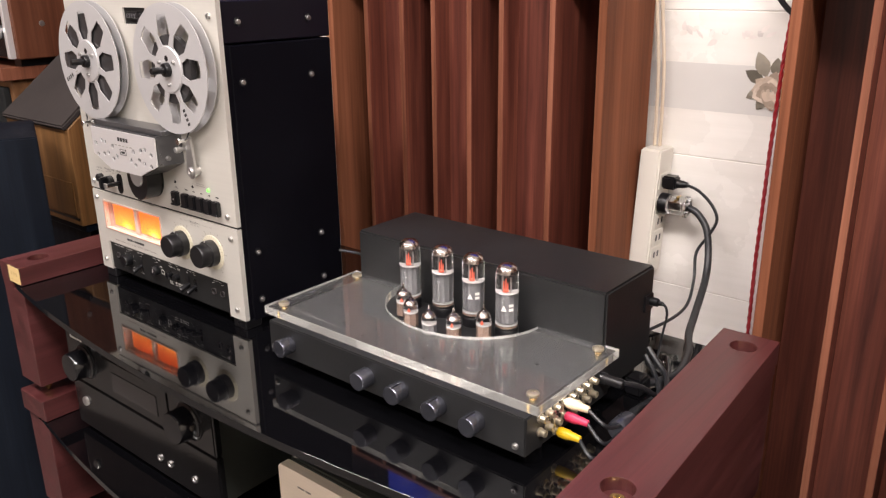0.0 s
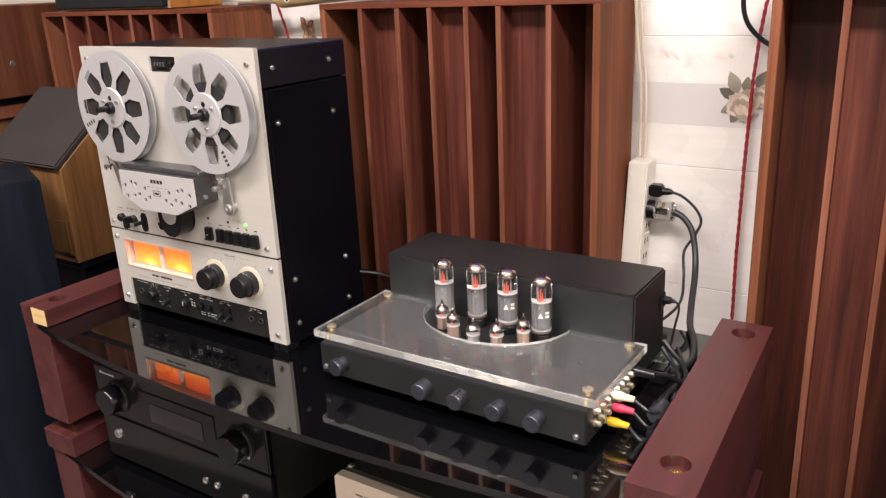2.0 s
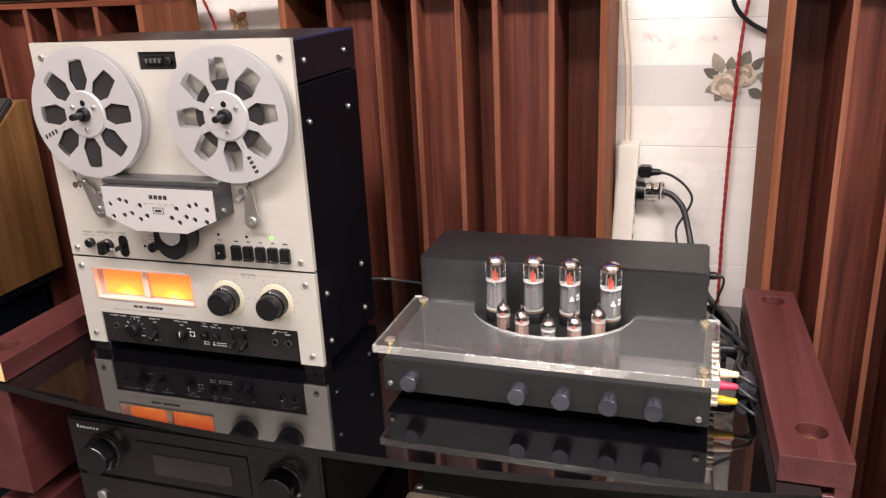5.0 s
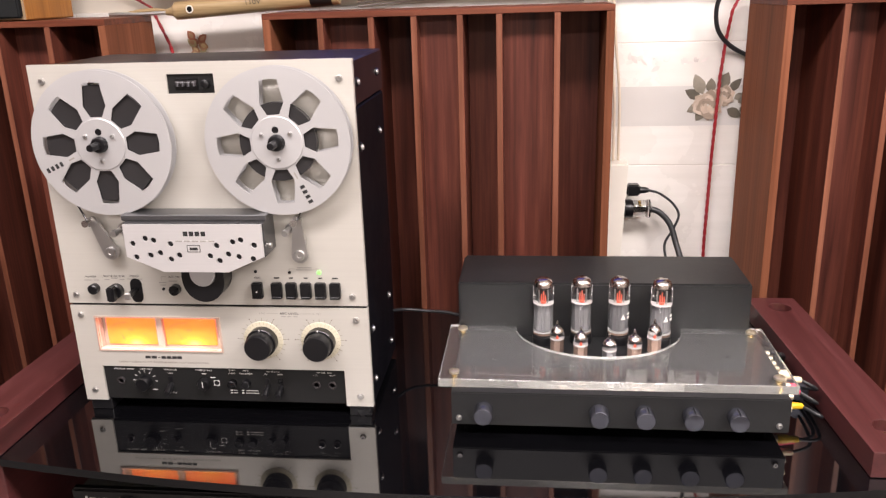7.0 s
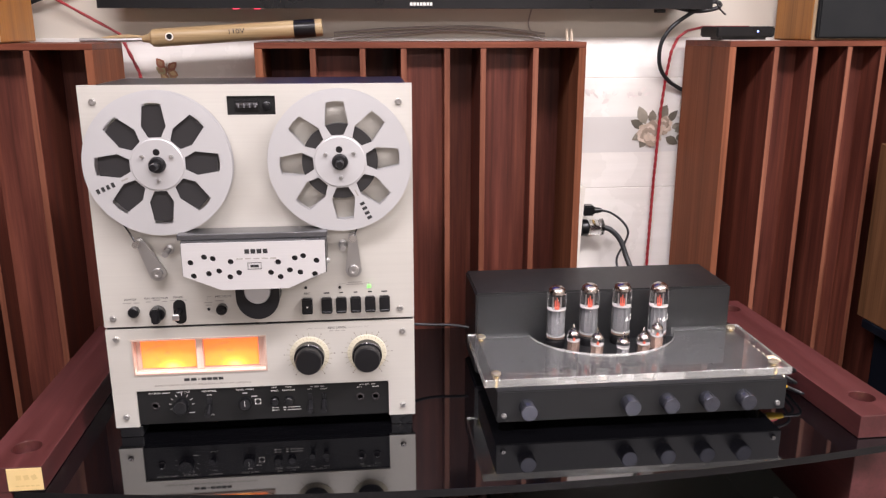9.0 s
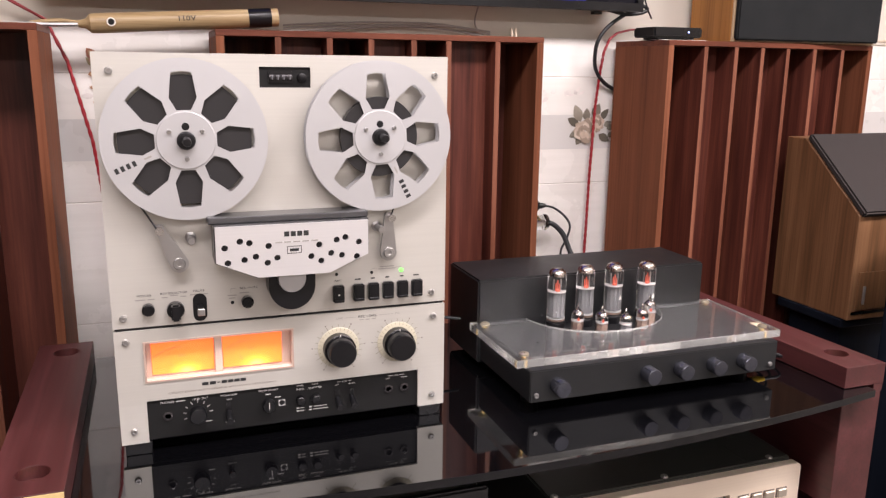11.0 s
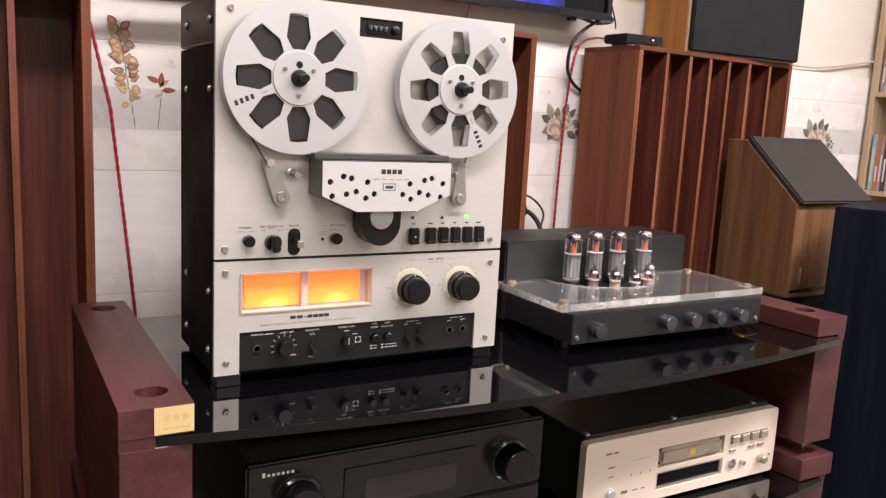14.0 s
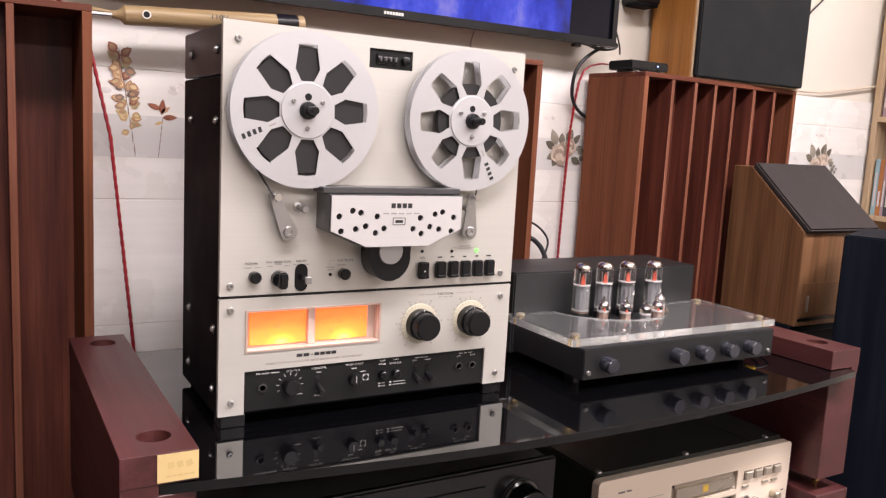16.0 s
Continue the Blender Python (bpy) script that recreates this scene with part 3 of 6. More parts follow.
def upper_controls():
    y = FACE - 0.0005
    part("power_button", turned([(0.0075, FACE), (0.0075, FACE - 0.008), (0.006, FACE - 0.0095), (0, FACE - 0.0095)], (-1.353, 0, 0.921), "y", 20), M_BLACK, deck, "", True)
    sel = part("selector_knob", turned([(0.0105, FACE), (0.0105, FACE - 0.008), (0.0095, FACE - 0.009), (0, FACE - 0.009)], (-1.321, 0, 0.918), "y", 24), M_BLACK, deck, "", True)
    part("selector_grip", box(-1.3265, -1.3155, FACE - 0.022, FACE - 0.008, 0.9075, 0.9285, 0.002, 2), M_BLACK, sel)
    slot = [(-1.3 + 0.0085 + 0.0085 * math.cos(a), 0.9275 + 0.0085 * math.sin(a)) for a in [math.pi * k / 10 for k in range(11)]] + [(-1.2915 + 0.0085 * math.cos(a), 0.9085 + 0.0085 * math.sin(a)) for a in [math.pi * (1 + k / 10) for k in range(11)]]
    esc = part("pause_slot", plate(slot, [], FACE - 0.0012, FACE - 0.0001), M_BLACK, deck, "black pause lever slot")
    part("pause_lever", box(-1.2945, -1.2885, FACE - 0.026, FACE - 0.001, 0.9155, 0.9225, 0.0012), M_BLACK, esc)
    part("pause_lever_tip", box(-1.296, -1.287, FACE - 0.029, FACE - 0.0255, 0.9145, 0.9235, 0.001), M_STEEL, esc)
    part("mute_button", turned([(0.0075, FACE), (0.0075, FACE - 0.009), (0.006, FACE - 0.0105), (0, FACE - 0.0105)], (-1.233, 0, 0.921), "y", 20), M_BLACK, deck, "", True)
    for x, z, m in ((-1.2515, 0.9205, M_BLACK), (-1.1155, 0.9475, M_BLACK), (-1.0675, 0.9465, M_BLACK)):
        part("indicator", turned([(0.0022, FACE), (0.0022, FACE - 0.0012), (0, FACE - 0.0015)], (x, 0, z), "y", 10), m, deck, "", True)
    part("play_indicator", turned([(0.0026, FACE), (0.0026, FACE - 0.0015), (0, FACE - 0.0022)], (-1.026, 0, 0.947), "y", 12), M_GREENLED, deck, "lit green indicator", True)
    for k, x in enumerate((-1.114, -1.0865, -1.066, -1.0455, -1.025, -1.0045)):
        key = part("key", box(x - 0.0075, x + 0.0075, FACE - 0.0085, FACE - 0.0001, 0.9095, 0.933, 0.0015, 2), M_BLACK, deck, "black piano key")
        part("key_step", box(x - 0.0068, x + 0.0068, FACE - 0.0105, FACE - 0.0086, 0.9105, 0.914, 0.0008), M_BLACK, key)
        if k == 0:
            part("key_dot", turned([(0.0013, FACE - 0.0086), (0.0013, FACE - 0.009), (0, FACE - 0.009)], (x, 0, 0.9205), "y", 8), M_WHITEINK, key)
        else:
            bar(x, y, 0.9385, 0.008 if k in (1, 5) else 0.0055, 0.0018, M_INK, deck, "key_symbol")
    for s, x, z in (("POWER", -1.357, 0.938), ("REV SELECTOR", -1.322, 0.939), ("PAUSE", -1.292, 0.9395), ("REC MUTE", -1.2305, 0.9385), ("REC", -1.114, 0.9385)):
        letters(s, x, y, z, 0.0039, M_INK, deck)
    for x, z, w in ((-1.362, 0.933, 0.011), (-1.349, 0.933, 0.008), (-1.333, 0.934, 0.007), (-1.322, 0.936, 0.009), (-1.311, 0.934, 0.007), (-1.292, 0.935, 0.022), (-1.2515, 0.93, 0.011), (-1.2515, 0.9265, 0.008), (-1.236, 0.9325, 0.012), (-1.046, 0.9535, 0.02), (-1.046, 0.9505, 0.024)):
        bar(x, y, z, w, 0.0013, M_GREYINK, deck, "small_print")
    for a, b, c, d in ((-1.253, 0.933, -1.2525, 0.939), (-1.253, 0.9387, -1.246, 0.9393), (-1.0675, 0.9515, -1.0595, 0.952), (-1.0675, 0.9495, -1.067, 0.952), (-1.0335, 0.9515, -1.026, 0.952), (-1.0265, 0.9495, -1.026, 0.952)):
        bar((a + c) / 2, y, (b + d) / 2, c - a, d - b, M_GREYINK, deck, "scale_line")


def meters():
    y0, y1 = FACE - 0.001, FACE + 0.016
    frame_bm = plate([(-1.3628, 0.8238), (-1.1752, 0.8238), (-1.1752, 0.8782), (-1.3628, 0.8782)], [[(-1.3605, 0.826), (-1.1775, 0.826), (-1.1775, 0.876), (-1.3605, 0.876)]], FACE - 0.0016, FACE + 0.0002)
    m = part("meter_frame", frame_bm, M_METERFRAME, deck, "meter frame tinted with painted bulb glow")
    part("meter_well", box(-1.3605, -1.1775, FACE + 0.016, FACE + 0.0183, 0.8235, 0.8785), M_METERFRAME, m)
    part("well_wall", plate([(-1.3655, 0.8225), (-1.1725, 0.8225), (-1.1725, 0.8795), (-1.3655, 0.8795)], [[(-1.3607, 0.8258), (-1.1773, 0.8258), (-1.1773, 0.8762), (-1.3607, 0.8762)]], FACE + 0.0082, FACE + 0.0159), M_METERFRAME, m)
    for k, x in enumerate((-1.3155, -1.2275)):
        glow = meter_glow("meter_glow_%s" % "ab"[k], (x + 0.004 + 1.18) * K, (0.8295 - 0.726) * K)
        face = part("meter_face", box(x - 0.0385, x + 0.0385, FACE + 0.0135, FACE + 0.016, 0.8285, 0.8735, 0.001), glow, m, "lit orange level meter")
        arc = [(x - 0.004 + 0.05 * math.cos(a), 0.814 + 0.05 * math.sin(a)) for a in [2.25 - 0.08 * j for j in range(10)]]
        back = [(p + 0.0, q - 0.0004) for p, q in reversed(arc)]
        part("meter_scale", plate(arc + back, [], FACE + 0.0127, FACE + 0.0131), M_MARK, face)
        letters("VU", x - 0.002, FACE + 0.0129, 0.852, 0.005, M_MARK, face)
        part("needle", plate([(x - 0.0182, 0.8465), (x - 0.0178, 0.8465), (x - 0.0128, 0.8375), (x - 0.0132, 0.8375)], [], FACE + 0.0123, FACE + 0.0126), M_MARK, face)
    part("meter_divider", box(-1.2765, -1.2665, FACE + 0.0085, FACE + 0.0159, 0.8262, 0.8758, 0.0008), M_METERFRAME, m)
    part("meter_window", box(-1.36, -1.178, FACE + 0.0008, FACE + 0.0022, 0.8264, 0.8756), M_GLASS, m, "clear meter window").visible_shadow = False


def level_knob(x):
    z = 0.8445
    ring = part("dial_ring", turned([(0.0285, FACE), (0.0285, FACE - 0.0008), (0.0275, FACE - 0.0012), (0.02, FACE - 0.0014)], (x, 0, z), "y", 40), M_DIAL, deck, "clear-edged dial ring", True)
    part("rear_knob", turned([(0.0215, FACE - 0.001), (0.0215, FACE - 0.013), (0.0205, FACE - 0.014), (0.018, FACE - 0.014)], (x, 0, z), "y", 36), M_BLACK, ring, "", True)
    part("front_knob", turned([(0.0188, FACE - 0.013), (0.0188, FACE - 0.0285), (0.0172, FACE - 0.031), (0.0, FACE - 0.031)], (x, 0, z), "y", 36), M_BLACK, ring, "black level knob", True)
    part("pointer", box(x - 0.0006, x + 0.0006, FACE - 0.0142, FACE - 0.0138, z + 0.0195, z + 0.0222), M_WHITEINK, ring)
    for k in range(21):
        a = math.radians(235 - 14.5 * k)
        bar(x + 0.0312 * math.cos(a), FACE - 0.0004, z + 0.0312 * math.sin(a), 0.0032 if k % 2 else 0.0052, 0.0006, M_TICK, deck, "dial_tick", a)
        if k % 4 == 0:
            bar(x + 0.0362 * math.cos(a), FACE - 0.0004, z + 0.0362 * math.sin(a), 0.0016, 0.0016, M_MARK, deck, "dial_figure", 0.0)
    for k in range(30):
        a = 2 * math.pi * k / 30
        bar(x + 0.0262 * math.cos(a), FACE - 0.00155, z + 0.0262 * math.sin(a), 0.0042, 0.0005, M_TICK, ring, "ring_notch", a)


def lower_controls():
    y = FACE - 0.0004
    letters("REC LEVEL", -1.0735, y, 0.8855, 0.0046, M_INK, deck)
    letters("LINE", -1.1125, y, 0.8855, 0.0034, M_GREYINK, deck)
    letters("MIC", -1.031, y, 0.8855, 0.0034, M_GREYINK, deck)
    for a, b in ((-1.106, -1.0895), (-1.0575, -1.037)):
        bar((a + b) / 2, y, 0.8855, b - a, 0.0005, M_GREYINK, deck, "scale_line")
    for a in (-1.082, -1.0735, -1.065):
        bar(a, y, 0.881, 0.006, 0.0012, M_GREYINK, deck, "small_print")
    for x, w0, h0 in ((-1.2905, 0.008, 0.0042), (-1.281, 0.008, 0.0042), (-1.2735, 0.0035, 0.0012), (-1.2665, 0.007, 0.0042), (-1.2585, 0.007, 0.0042), (-1.2505, 0.007, 0.0042), (-1.2425, 0.007, 0.0042)):
        bar(x, y, 0.8145, w0, h0, M_INK, deck, "model_mark")
    letters("DIRECT DRIVE AUTO REVERSE BOTH-WAY RECORDING", -1.268, y, 0.8065, 0.0036, M_MARK, deck, wide=1.5)
    for a, b in ((-1.1165, -1.0965), (-1.044, -1.0205)):
        mid = (a + b) / 2
        for p, q in ((a, mid - 0.005), (mid + 0.005, b)):
            bar((p + q) / 2, FACE + 0.0026, 0.7937, q - p, 0.0006, M_WHITEINK, deck, "bracket_line")
    sub = part("control_strip", box(-1.363, -1.001, FACE + 0.003, FACE + 0.009, 0.7455, 0.7985), M_BLACKPANEL, deck, "black control strip")
    y0 = FACE + 0.003
    w = y0 - 0.0004
    for x in (-1.3385, -1.0435, -1.0205):
        part("jack", turned([(0.0062, y0), (0.0062, y0 - 0.002), (0.004, y0 - 0.0025), (0.0036, y0 + 0.0005), (0, y0 + 0.0005)], (x, 0, 0.7745), "y", 18), M_SCREENGREY, sub, "", True)
    knob = part("output_knob", turned([(0.0105, y0), (0.0105, y0 - 0.012), (0.0095, y0 - 0.0135), (0, y0 - 0.0135)], (-1.3015, 0, 0.7735), "y", 26), M_BLACK, sub, "", True)
    for k in range(8):
        a = math.radians(200 - 28 * k)
        bar(-1.3015 + 0.0165 * math.cos(a), w, 0.7735 + 0.0165 * math.sin(a), 0.0042, 0.0006, M_WHITEINK, sub, "dial_tick", a)
    for x, z, up in ((-1.2625, 0.772, 1), (-1.1165, 0.7715, 1), (-1.0965, 0.7715, 1)):
        part("lever_slot", box(x - 0.003, x + 0.003, y0 - 0.0006, y0, z - 0.011, z + 0.011), M_BLACK, sub)
        bm = turned([(0.0035, y0), (0.0048, y0 - 0.016), (0.004, y0 - 0.0185), (0, y0 - 0.0185)], (0, 0, 0), "y", 12)
        bm.transform(Matrix.Translation((x, 0, z - 0.002)))
        for v in bm.verts:
            v.co.z -= (y0 - v.co.y) * 0.35
        part("lever", bm, M_BLACK, sub, "black lever switch", True)
    tk = part("timer_knob", turned([(0.0085, y0), (0.0085, y0 - 0.009), (0.0078, y0 - 0.01), (0, y0 - 0.01)], (-1.2105, 0, 0.7735), "y", 22), M_BLACK, sub, "", True)
    part("timer_pointer", box(-1.2109, -1.2101, y0 - 0.0104, y0 - 0.01, 0.7705, 0.7795), M_WHITEINK, tk)
    for x in (-1.168, -1.1475):
        part("push_button", turned([(0.0062, y0), (0.0062, y0 - 0.008), (0.005, y0 - 0.009), (0, y0 - 0.009)], (x, 0, 0.7745), "y", 18), M_BLACK, sub, "", True)
    for s, x, z, h in (("PHONES", -1.3385, 0.7935, 0.0042), ("LINE OUT", -1.2975, 0.7935, 0.0042), ("MONITOR", -1.2615, 0.7935, 0.0042), ("TAPE", -1.2615, 0.7875, 0.003), ("SOURCE", -1.2615, 0.756, 0.003), ("TIMER START", -1.2105, 0.7935, 0.0042), ("TAPE", -1.168, 0.7945, 0.0038), ("SPEED", -1.168, 0.7895, 0.0038), ("TAPE", -1.1475, 0.7945, 0.0038), ("SELECTOR", -1.1475, 0.7895, 0.0038), ("LEFT", -1.117, 0.7895, 0.003), ("REC", -1.1065, 0.7935, 0.0034), ("RIGHT", -1.096, 0.7895, 0.003), ("LEFT", -1.044, 0.7895, 0.003), ("MIC", -1.0325, 0.7935, 0.0034), ("RIGHT", -1.02, 0.7895, 0.003)):
        letters(s, x, w, z, h * 0.86, M_WHITEINK, sub)
    for x, z, ww in ((-1.322, 0.7935, 0.011), (-1.1715, 0.7625, 0.0035), (-1.1655, 0.7625, 0.0055), (-1.1715, 0.7585, 0.0035), (-1.1655, 0.7585, 0.0055), (-1.1545, 0.7625, 0.0035), (-1.1405, 0.7625, 0.018), (-1.1545, 0.7585, 0.0035), (-1.1405, 0.7585, 0.02), (-1.288, 0.761, 0.008), (-1.2105, 0.788, 0.007), (-1.1975, 0.7825, 0.008)):
        bar(x, w, z, ww, 0.001 if ww > 0.004 else 0.002, M_WHITEINK, sub, "small_print")
    part("timer_symbol", plate([(-1.197, 0.7695), (-1.1885, 0.7695), (-1.1885, 0.778), (-1.197, 0.778)], [circle(-1.19275, 0.77375, 0.0039, 14)], w - 0.0002, w), M_WHITEINK, sub)


deck_body()
counter()
head_block()
tension_arm(-1.3135, 0.979, -1.334, 1.024)
tension_arm(-1.047, 0.9755, -1.047, 1.025)
guide_post(-1.298, 1.009)
guide_post(-1.0605, 1.01)
upper_controls()
meters()
level_knob(-1.1145)
level_knob(-1.0315)
lower_controls()
reel(-1.2975, 1.13, 0.8, 0.02)
reel(-1.0605, 1.13, 0.53, 0.06)
cord("tape", [(-1.358, 0.704, 1.06), (-1.343, 0.7, 1.035), (-1.333, 0.694, 1.018)], 0.0012, M_TAPE, deck, "thin dark tape run")
cord("tape", [(-1.035, 0.704, 1.05), (-1.043, 0.7, 1.03), (-1.046, 0.694, 1.024)], 0.0012, M_TAPE, deck, "thin dark tape run")

# ---- valve amplifier ----
AX0, AX1 = -0.845, -0.403
amp = thing("valve_amplifier", (-0.63, 0.8, 0.726), "black valve amplifier with clear acrylic cover and glowing valves", "amplifier")
TOP = 0.793
SEAT = 0.785


def amp_body():
    ch = part("chassis", box(AX0, AX1, 0.672, 0.862, 0.744, TOP, 0.0015, 2), M_AMP, amp, "matt black chassis")
    part("transformer_box", box(-0.850, -0.412, 0.862, 0.996, 0.738, 0.880, 0.003, 2), M_AMP, amp, "matt black transformer cover")
    for x in (-0.82, -0.43):
        for y in (0.725, 0.96):
            part("foot", turned([(0.013, 0.7262), (0.014, 0.738), (0.014, 0.746)], (x, y, 0), "z", 18), M_BLACK, amp, "", True)
    for x in (-0.835, -0.416):
        screw(ch, x, 0.672, 0.755, 0.0042, "y", -1, M_STEEL)
    for k, x in enumerate((-0.801, -0.648, -0.589, -0.528, -0.471)):
        kn = part("knob", turned([(0.0125, 0.672), (0.0125, 0.652), (0.0115, 0.6508), (0, 0.6508)], (x, 0, 0.7675), "y", 28), M_AMPKNOB, amp, "gunmetal metal knob", True)
        a = (2.2, 2.2, 1.3, 1.5, 1.6)[k]
        part("knob_mark", box(x + 0.0118 * math.cos(a) - 0.0005, x + 0.0118 * math.cos(a) + 0.0005, 0.6505, 0.668, 0.7675 + 0.0118 * math.sin(a), 0.7675 + 0.0132 * math.sin(a)), M_BLACK, kn)
    # vent slots in the deck between the valves
    for x0 in (-0.655, -0.612, -0.68):
        for k in range(6):
            x = x0 + 0.006 * k
            part("vent_slot", box(x, x + 0.0025, 0.768, 0.782, TOP - 0.001, TOP + 0.0004), M_BLACK, ch)
    for x, y in ((-0.79, 0.76), (-0.74, 0.72), (-0.69, 0.705), (-0.58, 0.705), (-0.5, 0.72), (-0.46, 0.78)):
        part("deck_screw", turned([(0.003, TOP), (0.0025, TOP + 0.0015), (0, TOP + 0.002)], (x, y, 0), "z", 10), M_BLACK, ch, "", True)


def acrylic_cover():
    z0, z1 = 0.7965, 0.8085
    n = 28
    arc = [(-0.637 + 0.125 * math.cos(math.pi * k / n), 0.866 - 0.108 * math.sin(math.pi * k / n)) for k in range(n + 1)]
    outline = [(-0.863, 0.680), (-0.393, 0.680), (-0.393, 0.866)] + arc + [(-0.863, 0.866)]
    cov = part("acrylic_cover", plate(outline, [], z0, z1, "z"), M_ACRYLIC, amp, "thick clear acrylic cover with curved cut-out", False, M_ACRYLICEDGE)
    bev = cov.modifiers.new("edge", "BEVEL")
    bev.width, bev.segments, bev.limit_method = 0.0004, 1, "ANGLE"
    cov.visible_shadow = False
    for x, y in ((-0.843, 0.7), (-0.413, 0.7), (-0.843, 0.848), (-0.413, 0.848)):
        p = part("standoff", turned([(0.0045, TOP), (0.0045, z0), (0.0028, z0 + 0.0005), (0.0028, z1)], (x, y, 0), "z", 16), M_BRASS, cov, "brass standoff", True)
        part("cap_nut", turned([(0.0075, z1 + 0.0002), (0.0075, z1 + 0.003), (0.005, z1 + 0.0045), (0.002, z1 + 0.0045), (0.0018, z1 + 0.003), (0, z1 + 0.003)], (x, y, 0), "z", 18), M_PALEBRASS, p, "", True)
    # engraved hand-drawn line of writing, too fine to read
    script = [(-0.826 + 0.0036 * k + 0.0011 * math.sin(2.7 * k), 0.6985 - 0.0002 * k + (0.0048 if k in (1, 2, 11) else 0.0022 if k < 10 else 0.0012) * math.sin(1.9 * k + 0.3 * math.sin(k)), z1 + 0.0002) for k in range(30)]
    cord("engraving", script, 0.00014, M_GREYINK, cov, "", 4, 3)


def power_valve(x, y, mark, k):
    z = SEAT
    v = part("power_valve", turned([(0.0162, z), (0.0165, z + 0.014), (0.0165, z + 0.02), (0.0155, z + 0.0215)], (x, y, 0), "z", 24), M_BLACK, amp, "power valve on black base", True)
    part("glass_bulb", turned([(0.0148, z + 0.0205), (0.0155, z + 0.025), (0.0157, z + 0.09), (0.0152, z + 0.101), (0.0128, z + 0.108), (0.008, z + 0.1118), (0.0, z + 0.1128)], (x, y, 0), "z", 28), M_GLASS, v, "clear glass envelope", True).visible_shadow = False
    part("getter", turned([(0.0139, z + 0.1), (0.0138, z + 0.103), (0.0122, z + 0.1072), (0.0075, z + 0.1108), (0, z + 0.1118)], (x, y, 0), "z", 28), M_GETTER, v, "silver getter flash", True)
    bm = turned([(0.0098, z + 0.03), (0.0098, z + 0.0715)], (x, y, 0), "z", 8)
    part("anode", bm, M_ANODE, v, "grey anode plates")
    for zz in (z + 0.0275, z + 0.0725):
        part("mica", turned([(0.0142, zz), (0.0142, zz + 0.0009)], (x, y, 0), "z", 14), M_MICA, v, "white mica disc")
    for d in (-0.0045, 0.0045):
        part("support_rod", turned([(0.0009, z + 0.074), (0.0009, z + 0.094)], (x + d, y, 0), "z", 6), M_STEEL, v)
    heater = part("heater", turned([(0.0026, z + 0.0742), (0.003, z + 0.0755), (0.0022, z + 0.0775), (0, z + 0.0778)], (x, y - 0.002, 0), "z", 8), M_HEATER, v, "glowing red heater", True)
    for dx, h in ((-0.0022, 0.089), (0.0, 0.0925), (0.0021, 0.087)):
        part("filament", turned([(0.0008, z + 0.0772), (0.0006, z + h)], (x + dx, y - 0.002, 0), "z", 6), M_HEATER, heater)
    for a in (-0.9, -0.3, 0.3, 0.9):
        part("anode_rib", turned([(0.0007, z + 0.031), (0.0007, z + 0.071)], (x + 0.0101 * math.sin(a), y - 0.0101 * math.cos(a), 0), "z", 5), M_ANODE, v)
    part("shield_ring", turned([(0.0125, z + 0.0235), (0.013, z + 0.0265)], (x, y, 0), "z", 16), M_COPPER, v, "copper-tinted lower ring")
    if mark:
        bm = bmesh.new()
        for a0, a1, zz, h in ((-0.25, 0.25, z + 0.05, 0.009),):
            bm.faces.new([bm.verts.new((x + 0.0159 * math.sin(a0 + mark), y - 0.0159 * math.cos(a0 + mark), zz)), bm.verts.new((x + 0.0159 * math.sin(a1 + mark), y - 0.0159 * math.cos(a1 + mark), zz)), bm.verts.new((x + 0.0159 * math.sin(mark), y - 0.0159 * math.cos(mark), zz + h))])
        for j in range(2):
            a0, zz = mark + 0.45, z + 0.05 + 0.006 * j
            bm.faces.new([bm.verts.new((x + 0.0159 * math.sin(a), y - 0.0159 * math.cos(a), q)) for a, q in ((a0, zz), (a0 + 0.4, zz), (a0 + 0.4, zz + 0.004), (a0, zz + 0.004))])
        part("printed_mark", bm, M_WHITEINK, v)


def small_valve(x, y, tall, glow):
    z = SEAT
    v = part("small_valve", turned([(0.0105, z), (0.0105, z + 0.0095), (0.0095, z + 0.0105)], (x, y, 0), "z", 18), M_BLACK, amp, "small signal valve", True)
    h = 0.048 * tall
    part("glass_bulb", turned([(0.0095, z + 0.006), (0.0103, z + 0.01), (0.0104, z + h * 0.78), (0.009, z + h * 0.92), (0.0052, z + h), (0.0022, z + h + 0.003), (0.0013, z + h + 0.009), (0, z + h + 0.0105)], (x, y, 0), "z", 22), M_GLASS, v, "clear glass envelope", True).visible_shadow = False
    part("getter", turned([(0.0093, z + h * 0.86), (0.0083, z + h * 0.92), (0.0045, z + h * 0.985), (0.001, z + h * 1.02)], (x, y, 0), "z", 22), M_GETTER, v, "silver getter flash", True)
    # plates of glowing valves are coloured copper in place of heater light
    part("anode", turned([(0.0072, z + 0.012), (0.0072, z + h * 0.6)], (x, y, 0), "z", 6), M_COPPER if glow else M_ANODE, v, "plates tinted with painted heater glow" if glow else "grey plates")
    part("mica", turned([(0.0092, z + h * 0.62), (0.0092, z + h * 0.65)], (x, y, 0), "z", 14), M_MICA, v)
    if glow:
        part("heater", turned([(0.0014, z + h * 0.655), (0.0018, z + h * 0.7), (0, z + h * 0.78)], (x, y - 0.003, 0), "z", 8), M_HEATER, v, "glowing orange heater", True)


